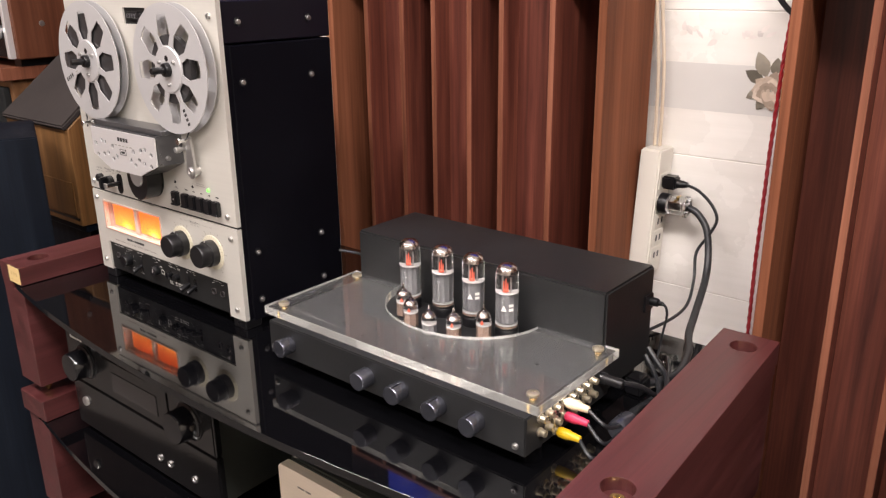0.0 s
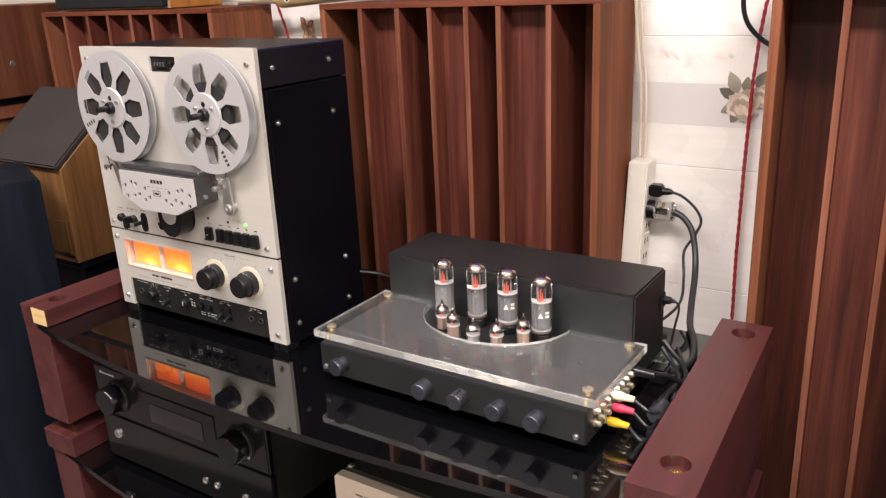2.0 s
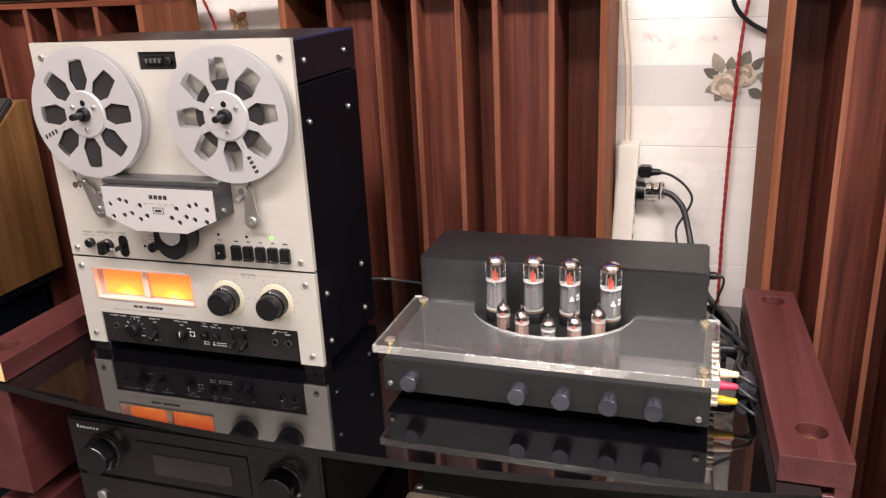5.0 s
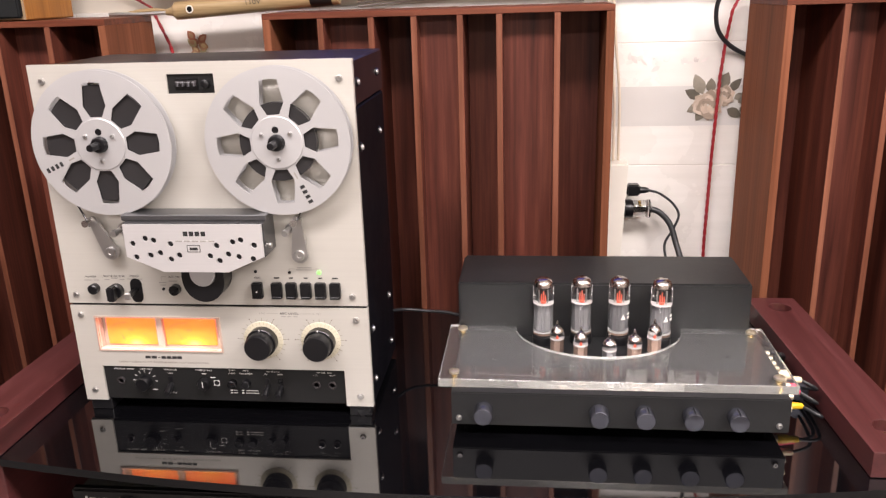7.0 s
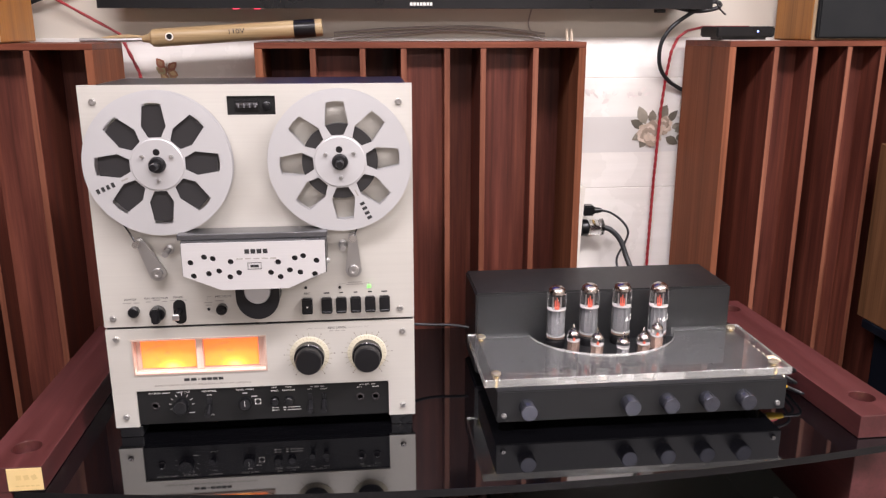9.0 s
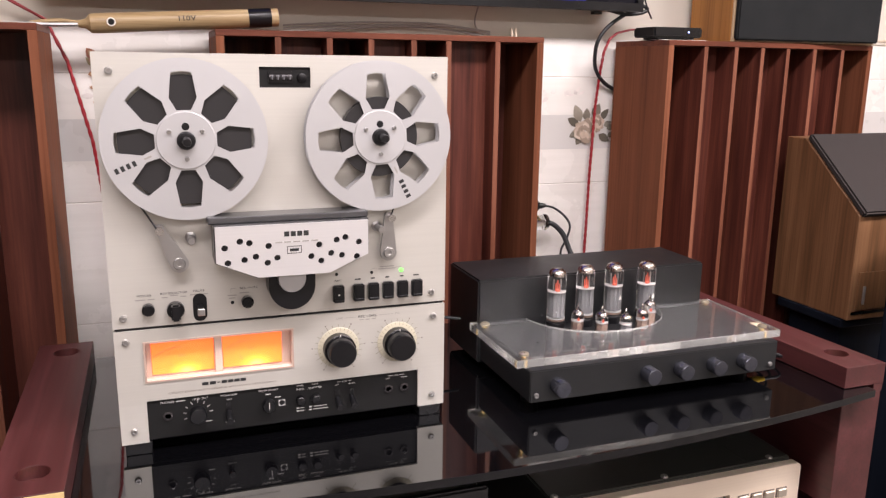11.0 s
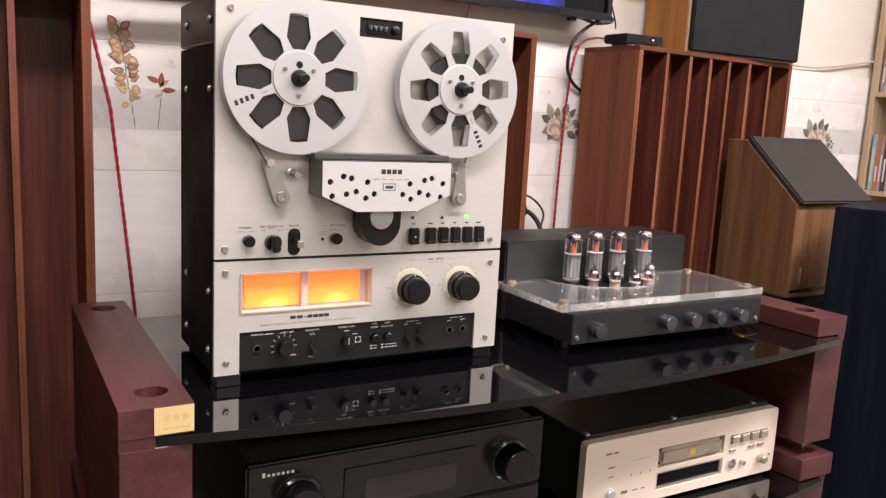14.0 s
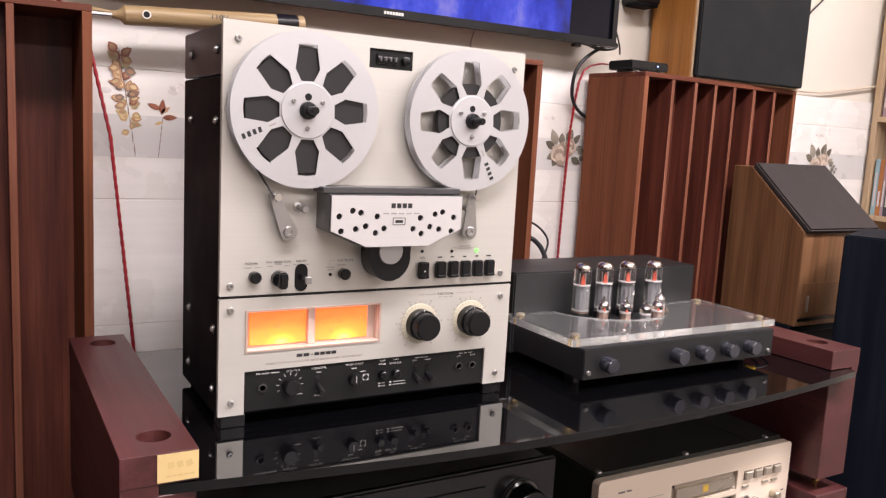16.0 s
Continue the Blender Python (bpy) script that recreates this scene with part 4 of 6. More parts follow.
amp_body()
acrylic_cover()
for k, (x, mark) in enumerate(((-0.72, 0.0), (-0.663, 0.0), (-0.608, 0.35), (-0.547, 0.35))):
    power_valve(x, 0.838 + (0.006 if k in (1, 2) else 0), mark, k)
for x, y, tall, glow in ((-0.7, 0.8, 1.05, True), (-0.667, 0.779, 1.05, True), (-0.627, 0.771, 0.93, False), (-0.591, 0.779, 1.0, True), (-0.56, 0.804, 1.1, True)):
    small_valve(x, y, tall, glow)


def amp_sockets():
    part("phono_socket", turned([(0.0058, 0), (0.0058, 0.002), (0.0044, 0.0025), (0.0044, 0.009), (0, 0.009)], (AX1, 0.733, 0.752), "x", 14), M_PALEBRASS, amp, "", True)
    for row, z in enumerate((0.783, 0.765)):
        for k in range(8):
            y = 0.7 + 0.0165 * k
            s = part("phono_socket", turned([(0.0058, 0), (0.0058, 0.002), (0.0044, 0.0025), (0.0044, 0.009), (0.0032, 0.009), (0.003, 0.003), (0, 0.003)], (AX1, y, z), "x", 14), M_PALEBRASS, amp, "pale brass phono socket", True)
    part("speaker_terminal", turned([(0.008, 0), (0.008, 0.006), (0.0065, 0.008), (0.0065, 0.03), (0.005, 0.032), (0, 0.032)], (AX1, 0.84, 0.776), "x", 16), M_BLACK, amp, "black speaker terminal", True)
    part("mains_socket", box(-0.4125, -0.409, 0.968, 0.992, 0.818, 0.842, 0.001), M_BLACK, amp)


amp_sockets()


def phono_plug(y, z, colour, name, label, path):
    p = thing("phono_plug", (AX1 + 0.012, y, z), label, "phono plug", "phono plugs on the amplifier")
    part("plug_body", turned([(0.0058, 0.006), (0.0064, 0.008), (0.0064, 0.018), (0.0052, 0.022), (0.0042, 0.034), (0.0032, 0.035), (0, 0.035)], (AX1, y, z), "x", 16), colour, p, "", True)
    cord("lead", [(AX1 + 0.033, y, z)] + path, 0.0024, M_CABLE, p, "thin black lead")


M_PLUGW = plain("cream_plug", (0.66, 0.54, 0.37), 0.4)
M_PLUGR = plain("pink_red_plug", (0.55, 0.035, 0.09), 0.4)
M_PLUGY = plain("yellow_plug", (0.6, 0.38, 0.012), 0.4)
phono_plug(0.7495, 0.783, M_PLUGW, "white", "cream phono plug with a black lead", [(-0.345, 0.752, 0.768), (-0.3535, 0.81, 0.742), (-0.362, 0.845, 0.731)])
phono_plug(0.7495, 0.765, M_PLUGR, "red", "pinkish red phono plug with a black lead", [(-0.345, 0.745, 0.75), (-0.352, 0.8, 0.734), (-0.36, 0.835, 0.7295)])
phono_plug(0.733, 0.752, M_PLUGY, "yellow", "yellow phono plug with a black lead", [(-0.345, 0.722, 0.742), (-0.348, 0.78, 0.7295), (-0.355, 0.82, 0.7295)])
# ---- rack ----
rack = thing("hifi_rack", (-0.89, 0.85, 0.0), "oxblood lacquered rack with black glass shelves", "rack")
SHELF_TOP = 0.726


def shelf_outline():
    front = [(-1.4905 + 1.212 * k / 32, 0.586 - 0.052 * (1 - ((k - 16) / 16) ** 2)) for k in range(33)]
    return front + [(-0.3, 1.113), (-1.4905, 1.113)]


def glass_shelf(z):
    s = part("glass_shelf", plate(shelf_outline(), [], z - 0.0115, z, "z"), M_GLASSBLACK, rack, "black glass shelf with bowed front edge", False, M_GLASSEDGE)
    b = s.modifiers.new("edge", "BEVEL")
    b.width, b.segments, b.limit_method = 0.0046, 4, "ANGLE"
    return s


def splay(bm, pivot, slope):
    """Skews a part sideways along its depth; slope is the sideways shift per unit of y."""
    for v in bm.verts:
        v.co.x += (v.co.y - pivot) * slope
    return bm


def top_rail(x0, x1, y0, y1, z0, z1, holed, slope):
    holes = []
    if holed:
        cx = (x0 + x1) / 2 + 0.003
        holes = [circle(cx, y0 + (0.062 if slope else 0.053), 0.0185, 32), circle(cx, y1 - 0.045, 0.0185, 32)]
    r = part("side_rail", splay(plate([(x0, y0), (x1, y0), (x1, y1), (x0, y1)], holes, z0 + 0.001, z1, "z"), 0.859, slope), M_RAIL, rack, "oxblood side rail with round sockets")
    b = r.modifiers.new("edge", "BEVEL")
    b.width, b.segments, b.limit_method = 0.0022, 2, "ANGLE"
    for loop in holes:
        cx = sum(p[0] for p in loop) / len(loop)
        cy = sum(p[1] for p in loop) / len(loop)
        cx += (cy - 0.859) * slope
        part("socket_floor", turned([(0.0186, 0), (0.0186, 0.001), (0, 0.001)], (cx, cy, z1 - 0.017), "z", 28), M_RAIL, r)
        part("socket_bolt", turned([(0.009, 0.001), (0.0085, 0.004), (0.004, 0.0045), (0.003, 0.0025), (0, 0.0025)], (cx, cy, z1 - 0.017), "z", 18), M_BRASS, r, "brass bolt", True)


for z, holed in ((SHELF_TOP, True), (0.447, False), (0.168, False)):
    glass_shelf(z)
    for x0, x1, y0, y1, slope in ((-1.531, -1.45, 0.583, 1.098, 0.0), (-0.3385, -0.2575, 0.603, 1.114, -0.05)):
        grow = 0.0 if holed else 0.006
        top_rail(x0 - grow, x1 + grow, y0 - grow, y1 + grow, z, z + (0.036 if holed else 0.044), holed, slope)
        foot = z - 0.2075 if z > 0.2 else 0.0
        part("side_board", splay(box(x0 + 0.0006, x1 - 0.002, y0 + 0.001, y1 - 0.004, foot, z - 0.012, 0.0008, 1), 0.859, slope), M_RAIL, rack, "oxblood side board under the shelf")
        # the board's outer edge reaches past the end of the glass up to the rail
        a, b = (x0 + 0.0005, -1.4915) if slope == 0 else (-0.276, x1 - 0.0005)
        part("edge_strip", splay(box(a, b, y0 + 0.0008, y1 - 0.006, z - 0.0119, z + 0.0009), 0.859, slope), M_RAIL, rack)
        if z > 0.2:
            for y in (y0 + 0.03, y1 - 0.05):
                part("spike", turned([(0.003, 0), (0.008, 0.012), (0.0085, 0.02), (0.0125, 0.0215), (0.0125, foot - (z - 0.235) + 0.0)], ((x0 + x1) / 2 + (y - 0.859) * slope, y, z - 0.2345), "z", 16), M_BRASS, rack, "brass levelling spike", True)
M_ENGRAVE = plain("engraved_gold_line", (0.71, 0.52, 0.23), 0.45, 0.2, 0.06)
plq = part("name_plate", box(-1.4935, -1.4505, 0.5815, 0.5828, 0.7295, 0.7605), M_GOLD, rack, "engraved gold name plate")
for k in range(3):
    bar(-1.4795 + 0.0095 * k, 0.5812, 0.748, 0.0065, 0.007, M_ENGRAVE, plq, "engraved_mark", 0.2 * k)
for k in range(5):
    bar(-1.482 + 0.0062 * k, 0.5812, 0.736, 0.005, 0.0018, M_ENGRAVE, plq, "engraved_mark")

# ---- disc player ----
cd = thing("disc_player", (-0.583, 0.8, 0.447), "champagne gold disc player with dark steel lid", "disc player")
CX0, CX1, CZ0, CZ1, CY = -0.817, -0.352, 0.456, 0.583, 0.645


def disc_player():
    body = part("case", box(CX0 + 0.008, CX1 - 0.008, CY + 0.016, 0.98, CZ0 - 0.002, 0.5885, 0.003, 2), M_DARKLID, cd, "dark steel case")
    r = 0.008
    out = []
    for cx, cz, a0 in ((CX1 - r, CZ1 - r, 0), (CX0 + r, CZ1 - r, 1), (CX0 + r, CZ0 + r, 2), (CX1 - r, CZ0 + r, 3)):
        out += [(cx + r * math.cos((a0 + k / 5) * math.pi / 2), cz + r * math.sin((a0 + k / 5) * math.pi / 2)) for k in range(6)]
    tray = [(-0.655, 0.5135), (-0.493, 0.5135), (-0.493, 0.549), (-0.655, 0.549)]
    disp = [(-0.655, 0.473), (-0.493, 0.473), (-0.493, 0.5045), (-0.655, 0.5045)]
    f = part("front_panel", plate(out, [tray, disp], CY, CY + 0.016), M_CHAMP, cd, "champagne gold front panel")
    b = f.modifiers.new("edge", "BEVEL")
    b.width, b.segments, b.limit_method = 0.002, 2, "ANGLE"
    t = part("disc_tray", box(-0.6495, -0.496, CY - 0.001, CY + 0.012, 0.5165, 0.5455, 0.0055, 4), M_TRAY, f, "darker gold disc tray")
    part("tray_gap", box(-0.6549, -0.4931, CY + 0.012, CY + 0.0158, 0.5136, 0.5489), M_BLACK, f)
    bar(-0.574, CY - 0.0013, 0.531, 0.014, 0.0125, plain("amber_print", (0.75, 0.5, 0.08), 0.4), t, "tray_mark")
    part("tray_light", turned([(0.002, CY), (0.0015, CY - 0.0018), (0, CY - 0.0018)], (-0.5025, 0, 0.5205), "y", 10), M_WHITEINK, t)
    part("display_frame", plate([(-0.6548, 0.4732), (-0.4932, 0.4732), (-0.4932, 0.5043), (-0.6548, 0.5043)], [[(-0.651, 0.4765), (-0.497, 0.4765), (-0.497, 0.501), (-0.651, 0.501)]], CY + 0.002, CY + 0.006), M_TRAY, f)
    part("display", box(-0.653, -0.495, CY + 0.0062, CY + 0.013, 0.4745, 0.503), M_SCREENDARK, f, "dark glass display")
    for k in range(4):
        part("button_gap", box(-0.4768 + 0.0257 * k, -0.4552 + 0.0257 * k, CY - 0.0006, CY - 0.0001, 0.5277, 0.5448), M_MARK, f)
        part("button", box(-0.4755 + 0.0257 * k, -0.4565 + 0.0257 * k, CY - 0.005, CY - 0.0001, 0.529, 0.5435, 0.0015), M_TRAY, f, "small metal button")
    for x, z in ((-0.471, 0.5165), (-0.419, 0.5165), (-0.3945, 0.5165)):
        part("button", box(x - 0.0085, x + 0.0085, CY - 0.003, CY - 0.0001, z - 0.003, z + 0.003, 0.001), M_TRAY, f)
    part("headphone_jack", turned([(0.009, CY), (0.009, CY - 0.004), (0.0055, CY - 0.0045), (0.005, CY - 0.001), (0, CY - 0.001)], (-0.469, 0, 0.491), "y", 20), M_STEEL, f, "", True)
    part("small_knob", turned([(0.0045, CY), (0.0042, CY - 0.008), (0, CY - 0.0085)], (-0.443, 0, 0.4885), "y", 14), M_STEEL, f, "", True)
    part("level_knob", turned([(0.0085, CY), (0.0078, CY - 0.014), (0.0065, CY - 0.0155), (0, CY - 0.0155)], (-0.3935, 0, 0.489), "y", 20), M_PALEBRASS, f, "small gold level knob", True)
    part("power_button", turned([(0.011, CY), (0.011, CY - 0.003), (0.009, CY - 0.006), (0, CY - 0.0065)], (-0.759, 0, 0.4855), "y", 22), M_PLATE, f, "round metal power button", True)
    for x, z, w, h in ((-0.768, 0.5585, 0.017, 0.006), (-0.7525, 0.5585, 0.013, 0.006), (-0.7605, 0.5335, 0.017, 0.005), (-0.7605, 0.517, 0.014, 0.0035), (-0.695, 0.538, 0.05, 0.0018), (-0.728, 0.484, 0.016, 0.011), (-0.704, 0.484, 0.013, 0.004), (-0.686, 0.484, 0.01, 0.0045), (-0.366, 0.4905, 0.009, 0.006)):
        bar(x, CY - 0.0003, z, w * 0.85, h * 0.5, M_MARK if w < 0.018 else M_GREYINK, f, "printed_mark")
    for x in (-0.715, -0.694, -0.672):
        bar(x, CY - 0.0003, 0.513, 0.003, 0.004, M_GREYINK, f, "printed_mark")
    for x in (-0.806, -0.605, -0.4):
        screw(body, x if x > -0.8 else -0.8, 0.668, 0.5885, 0.006, "z", 1)
    part("lid_strip", box(-0.447, -0.364, 0.664, 0.976, 0.5886, 0.5898, 0.0005), M_DARKLID, body)
    for x in (-0.775, -0.395):
        for y in (0.69, 0.94):
            part("foot", turned([(0.02, 0.4472), (0.02, 0.4545)], (x, y, 0), "z", 20), M_BLACK, cd, "", True)


disc_player()

# ---- receiver ----
rcv = thing("receiver", (-1.157, 0.8, 0.447), "satin black receiver with two large knobs", "receiver")
RY = 0.615


def receiver():
    body = part("case", box(-1.372, -0.94, RY + 0.014, 0.97, 0.462, 0.655, 0.002), M_DARKLID, rcv, "black steel case")
    up = part("upper_front", box(-1.381, -0.93, RY, RY + 0.014, 0.556, 0.6575, 0.0035, 3), M_RCVFRONT, rcv, "satin black upper front")
    part("lower_front", box(-1.381, -0.93, RY + 0.0015, RY + 0.014, 0.458, 0.5535, 0.0025, 2), M_RCVFRONT, rcv, "satin black lower front")
    part("display_bezel", box(-1.252, -1.052, RY - 0.0022, RY - 0.0001, 0.5665, 0.6335, 0.0008), M_RCVFRONT, up)
    part("display", box(-1.222, -1.082, RY - 0.0032, RY - 0.0024, 0.577, 0.6135), M_SCREENGREY, up, "grey unlit display")
    for x, z in ((-1.314, 0.604), (-0.992, 0.6015)):
        k = part("knob", turned([(0.031, RY), (0.031, RY - 0.004), (0.0275, RY - 0.006), (0.0262, RY - 0.03), (0.0245, RY - 0.032), (0, RY - 0.0325)], (x, 0, z), "y", 40), M_RCV, rcv, "large black turned knob", True)
        part("knob_rim", turned([(0.0335, RY + 0.0), (0.0335, RY - 0.0015), (0.031, RY - 0.0022)], (x, 0, z), "y", 40), M_BLACK, k, "", True)
    for k in range(7):
        bar(-1.359 + 0.0062 * k, RY - 0.0003, 0.6425 + 0.001 * (k == 0), 0.0038, 0.0036 if k else 0.006, M_WHITEINK, up, "maker_mark")
    part("standby_button", turned([(0.009, RY + 0.0015), (0.009, RY - 0.002), (0.0075, RY - 0.0035), (0, RY - 0.0035)], (-1.34, 0, 0.515), "y", 20), M_STEEL, rcv, "", True)
    for x in (-1.1, -1.07, -1.0):
        part("input_jack", turned([(0.006, RY + 0.0015), (0.006, RY - 0.001), (0.004, RY - 0.001), (0.0035, RY + 0.001), (0, RY + 0.001)], (x, 0, 0.49), "y", 16), M_STEEL, rcv, "", True)
    for x in (-1.33, -0.98):
        for y in (0.66, 0.92):
            part("foot", turned([(0.022, 0.4472), (0.022, 0.462)], (x, y, 0), "z", 20), M_BLACK, rcv, "", True)


receiver()

# ---- wooden diffuser panels ----


def diffuser(x0, y0, width, fins, depths, turn, depth=0.185, height=1.277):
    """Upright box with fins; each well has its own back board at its own depth."""
    d = thing("diffuser_panel", (x0, y0, 0), "tall reddish walnut sound diffuser with upright fins", "diffuser panel", "diffuser panels along the wall")
    t = 0.011

    def put(name, bm, m, label=""):
        bm.transform(Matrix.Translation((x0, y0, 0)))
        return part(name, bm, m, d, label)

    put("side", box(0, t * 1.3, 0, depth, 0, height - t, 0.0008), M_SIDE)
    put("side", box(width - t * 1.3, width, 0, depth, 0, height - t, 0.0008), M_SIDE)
    put("top", box(0, width, 0, depth, height - t, height, 0.0008), M_WALNUTX)
    put("bottom", box(t * 1.3, width - t * 1.3, 0.002, depth, 0.0, t), M_WALNUTX)
    put("back", box(t * 1.3, width - t * 1.3, depth - 0.006, depth - 0.001, t, height - t), M_WALNUT)
    for f in fins:
        fin = put("fin", box(f - t / 2, f + t / 2, 0.0005, depth - 0.008, t, height - t - 0.0002, 0.0006), M_WALNUT)
        # front faces take the lighter wood so the fin edges look lit
        fin.data.materials.append(M_ORANGEWOOD)
        for p in fin.data.polygons:
            p.material_index = 1 if p.normal.y < -0.9 else 0
    edges = [t * 1.3] + [f for f in fins] + [width - t * 1.3]
    for k, dep in enumerate(depths):
        a = edges[k] + (t / 2 if k else 0)
        b = edges[k + 1] - (t / 2 if k < len(fins) else 0)
        put("well_back", box(a + 0.0003, b - 0.0003, dep, dep + 0.005, t, height - t - 0.0002), M_WALNUT)
    d.rotation_euler = (0, 0, radians(turn))
    return d


diffuser(-1.222, 1.165, 0.625, (0.106, 0.198, 0.275, 0.357, 0.426, 0.527), (0.15, 0.05, 0.15, 0.04, 0.12, 0.045, 0.15), 0.0, 0.165)
diffuser(-0.32, 1.146, 0.607, (0.101, 0.185, 0.261, 0.337, 0.42, 0.509), (0.15, 0.055, 0.15, 0.05, 0.12, 0.05, 0.15), 5.0, 0.182, 1.278)
diffuser(-2.145, 1.113, 0.653, (0.097, 0.194, 0.277, 0.366, 0.442, 0.542), (0.15, 0.05, 0.13, 0.04, 0.15, 0.05, 0.15), 0.0, 0.187)

# ---- sloped loudspeakers ----


def sloped_speaker(x0, x1, yf, zm, zt, run, veneer, label):
    """Upright walnut box whose upper front slopes back under a grey grille."""
    s = thing("sloped_loudspeaker", ((x0 + x1) / 2, yf + 0.1, 0.700), label, "loudspeaker", "sloped loudspeakers")
    yb, z0 = yf + 0.225, 0.700
    prof = [(yf, z0), (yf, zm), (yf + run, zt), (yb, zt), (yb, z0)]
    bm = bmesh.new()
    a = [bm.verts.new((x0, y, z)) for y, z in prof]
    b = [bm.verts.new((x1, y, z)) for y, z in prof]
    bm.faces.new(a)
    bm.faces.new(b)
    for k in range(5):
        bm.faces.new([a[k], a[(k + 1) % 5], b[(k + 1) % 5], b[k]])
    bmesh.ops.bevel(bm, geom=bm.edges[:], offset=0.0015, segments=1, affect="EDGES")
    part("cabinet", bm, veneer, s, "walnut cabinet with sloping top front")
    # grille board on the slope
    bm = box(x0 + 0.002, x1 - 0.002, 0, math.hypot(run, zt - zm) + 0.006, 0, 0.016, 0.004, 2)
    bm.transform(Matrix.Translation((0, yf - 0.004, zm - 0.004)) @ Matrix.Rotation(math.atan2(zt - zm, run), 4, "X"))
    part("grille", bm, M_GRILLE, s, "grey cloth grille")
    dr = part("lower_flap", box(x0 + 0.016, x1 - 0.016, yf - 0.003, yf - 0.0001, z0 + 0.022, z0 + 0.105, 0.001), veneer, s, "walnut flap with slim handle")
    part("handle", box(x0 + 0.03, x0 + 0.036, yf - 0.007, yf - 0.003, z0 + 0.035, z0 + 0.075, 0.001), M_STEEL, dr)
    part("vent_gap", box(x0 + 0.008, x1 - 0.008, yf - 0.0012, yf - 0.0002, z0 + 0.012, z0 + 0.018), M_BLACK, s)
    return s


def pedestal(x0, x1, y0, y1):
    p = thing("speaker_stand", ((x0 + x1) / 2, (y0 + y1) / 2, 0), "black box stand under a sloped loudspeaker", "speaker stand", "speaker stands")
    part("column", box(x0 + 0.02, x1 - 0.02, y0 + 0.02, y1 - 0.02, 0.02, 0.68, 0.002), M_BLACKWOOD, p)
    part("top_plate", box(x0, x1, y0, y1, 0.6802, 0.6998, 0.002), M_BLACKWOOD, p)
    part("base_plate", box(x0 - 0.01, x1 + 0.01, y0 - 0.01, y1 + 0.01, 0, 0.0198, 0.002), M_BLACKWOOD, p)


sloped_speaker(0.034, 0.312, 0.945, 0.927, 1.073, 0.17, M_SPKWOOD, "walnut loudspeaker with sloping grey grille on black stand")
sloped_speaker(-2.135, -1.815, 0.885, 0.932, 1.082, 0.19, M_SPKOAK, "walnut loudspeaker with sloping grey grille on black stand")
pedestal(0.03, 0.3, 0.955, 1.145)
pedestal(-2.13, -1.82, 0.895, 1.09)


def tower(x, y, w, d, z1, turn, side):
    """Floor-standing loudspeaker; (x, y) is the rear corner nearest the rack, side 1 goes right from it, -1 left."""
    t = thing("tower_loudspeaker", (x, y, 0), "black ash floor-standing loudspeaker set askew beside the rack", "loudspeaker", "tower loudspeakers")
    x0, x1 = (x, x + w) if side > 0 else (x - w, x)
    part("cabinet", box(x0, x1, y - d + 0.014, y, 0.015, z1, 0.003, 2), M_BLACKWOOD, t, "black ash veneered cabinet")
    part("grille", box(x0 + 0.004, x1 - 0.004, y - d, y - d + 0.0138, 0.03, z1 - 0.003, 0.003, 2), M_GRILLEBLACK, t, "black cloth grille")
    part("plinth", box(x0 + 0.01, x1 - 0.01, y - d + 0.02, y - 0.01, 0, 0.0148), M_BLACK, t)
    t.rotation_euler = (0, 0, radians(turn))


tower(-0.035, 0.8, 0.25, 0.3, 0.943, 23, 1)
tower(-1.683, 0.757, 0.25, 0.3, 0.951, -23, -1)


def shelf_speaker(x0, x1, y0, y1, z0, z1):
    s = thing("box_loudspeaker", ((x0 + x1) / 2, (y0 + y1) / 2, z0), "orange oak box loudspeaker with black grille on a diffuser", "loudspeaker", "oak loudspeakers")
    part("cabinet", box(x0, x1, y0 + 0.012, y1, z0, z1, 0.002), M_OAK, s, "orange oak cabinet")
    part("baffle_edge", box(x0 + 0.001, x1 - 0.001, y0 + 0.0085, y0 + 0.0118, z0 + 0.001, z1 - 0.001), M_PINE, s)
    part("grille", box(x0 + 0.005, x1 - 0.002, y0 - 0.006, y0 + 0.0083, z0 + 0.004, z1 - 0.004, 0.003, 2), M_GRILLEBLACK, s, "black cloth grille")


shelf_speaker(-0.135, 0.272, 1.178, 1.335, 1.2787, 1.76)
shelf_speaker(-2.08, -1.648, 1.12, 1.29, 1.2785, 1.76)

# ---- television ----
tv = thing("television", (-0.915, 1.31, 1.34), "large flat black television showing a blue picture", "television")
part("frame", plate([(-1.522, 1.34), (-0.308, 1.34), (-0.308, 2.03), (-1.522, 2.03)], [[(-1.508, 1.3575), (-0.322, 1.3575), (-0.322, 2.017), (-1.508, 2.017)]], 1.268, 1.285), M_BLACK, tv, "slim black frame")
part("rear_shell", box(-1.5, -0.33, 1.2852, 1.335, 1.36, 2.01, 0.006, 2), M_BLACK, tv)
part("glass", box(-1.5085, -0.3215, 1.2755, 1.2849, 1.357, 2.0175), M_SCREENDARK, tv, "dark glass")
part("picture", box(-1.21, -0.447, 1.2745, 1.2752, 1.3585, 2.016), M_TV, tv, "lit blue picture")
for k in range(7):
    bar(-0.925 + 0.0065 * k, 1.2677, 1.3485, 0.005, 0.006, M_WHITEINK, tv, "maker_mark")
for x in (-1.265, -1.225):
    part("indicator", box(x - 0.006, x + 0.006, 1.275, 1.281, 1.3385, 1.3399), M_REDLED, tv, "small red light")
for x in (-1.2, -0.45):
    part("wall_bracket", box(x - 0.02, x + 0.02, 1.3352, 1.3525, 1.5, 1.9), M_STEEL, tv)
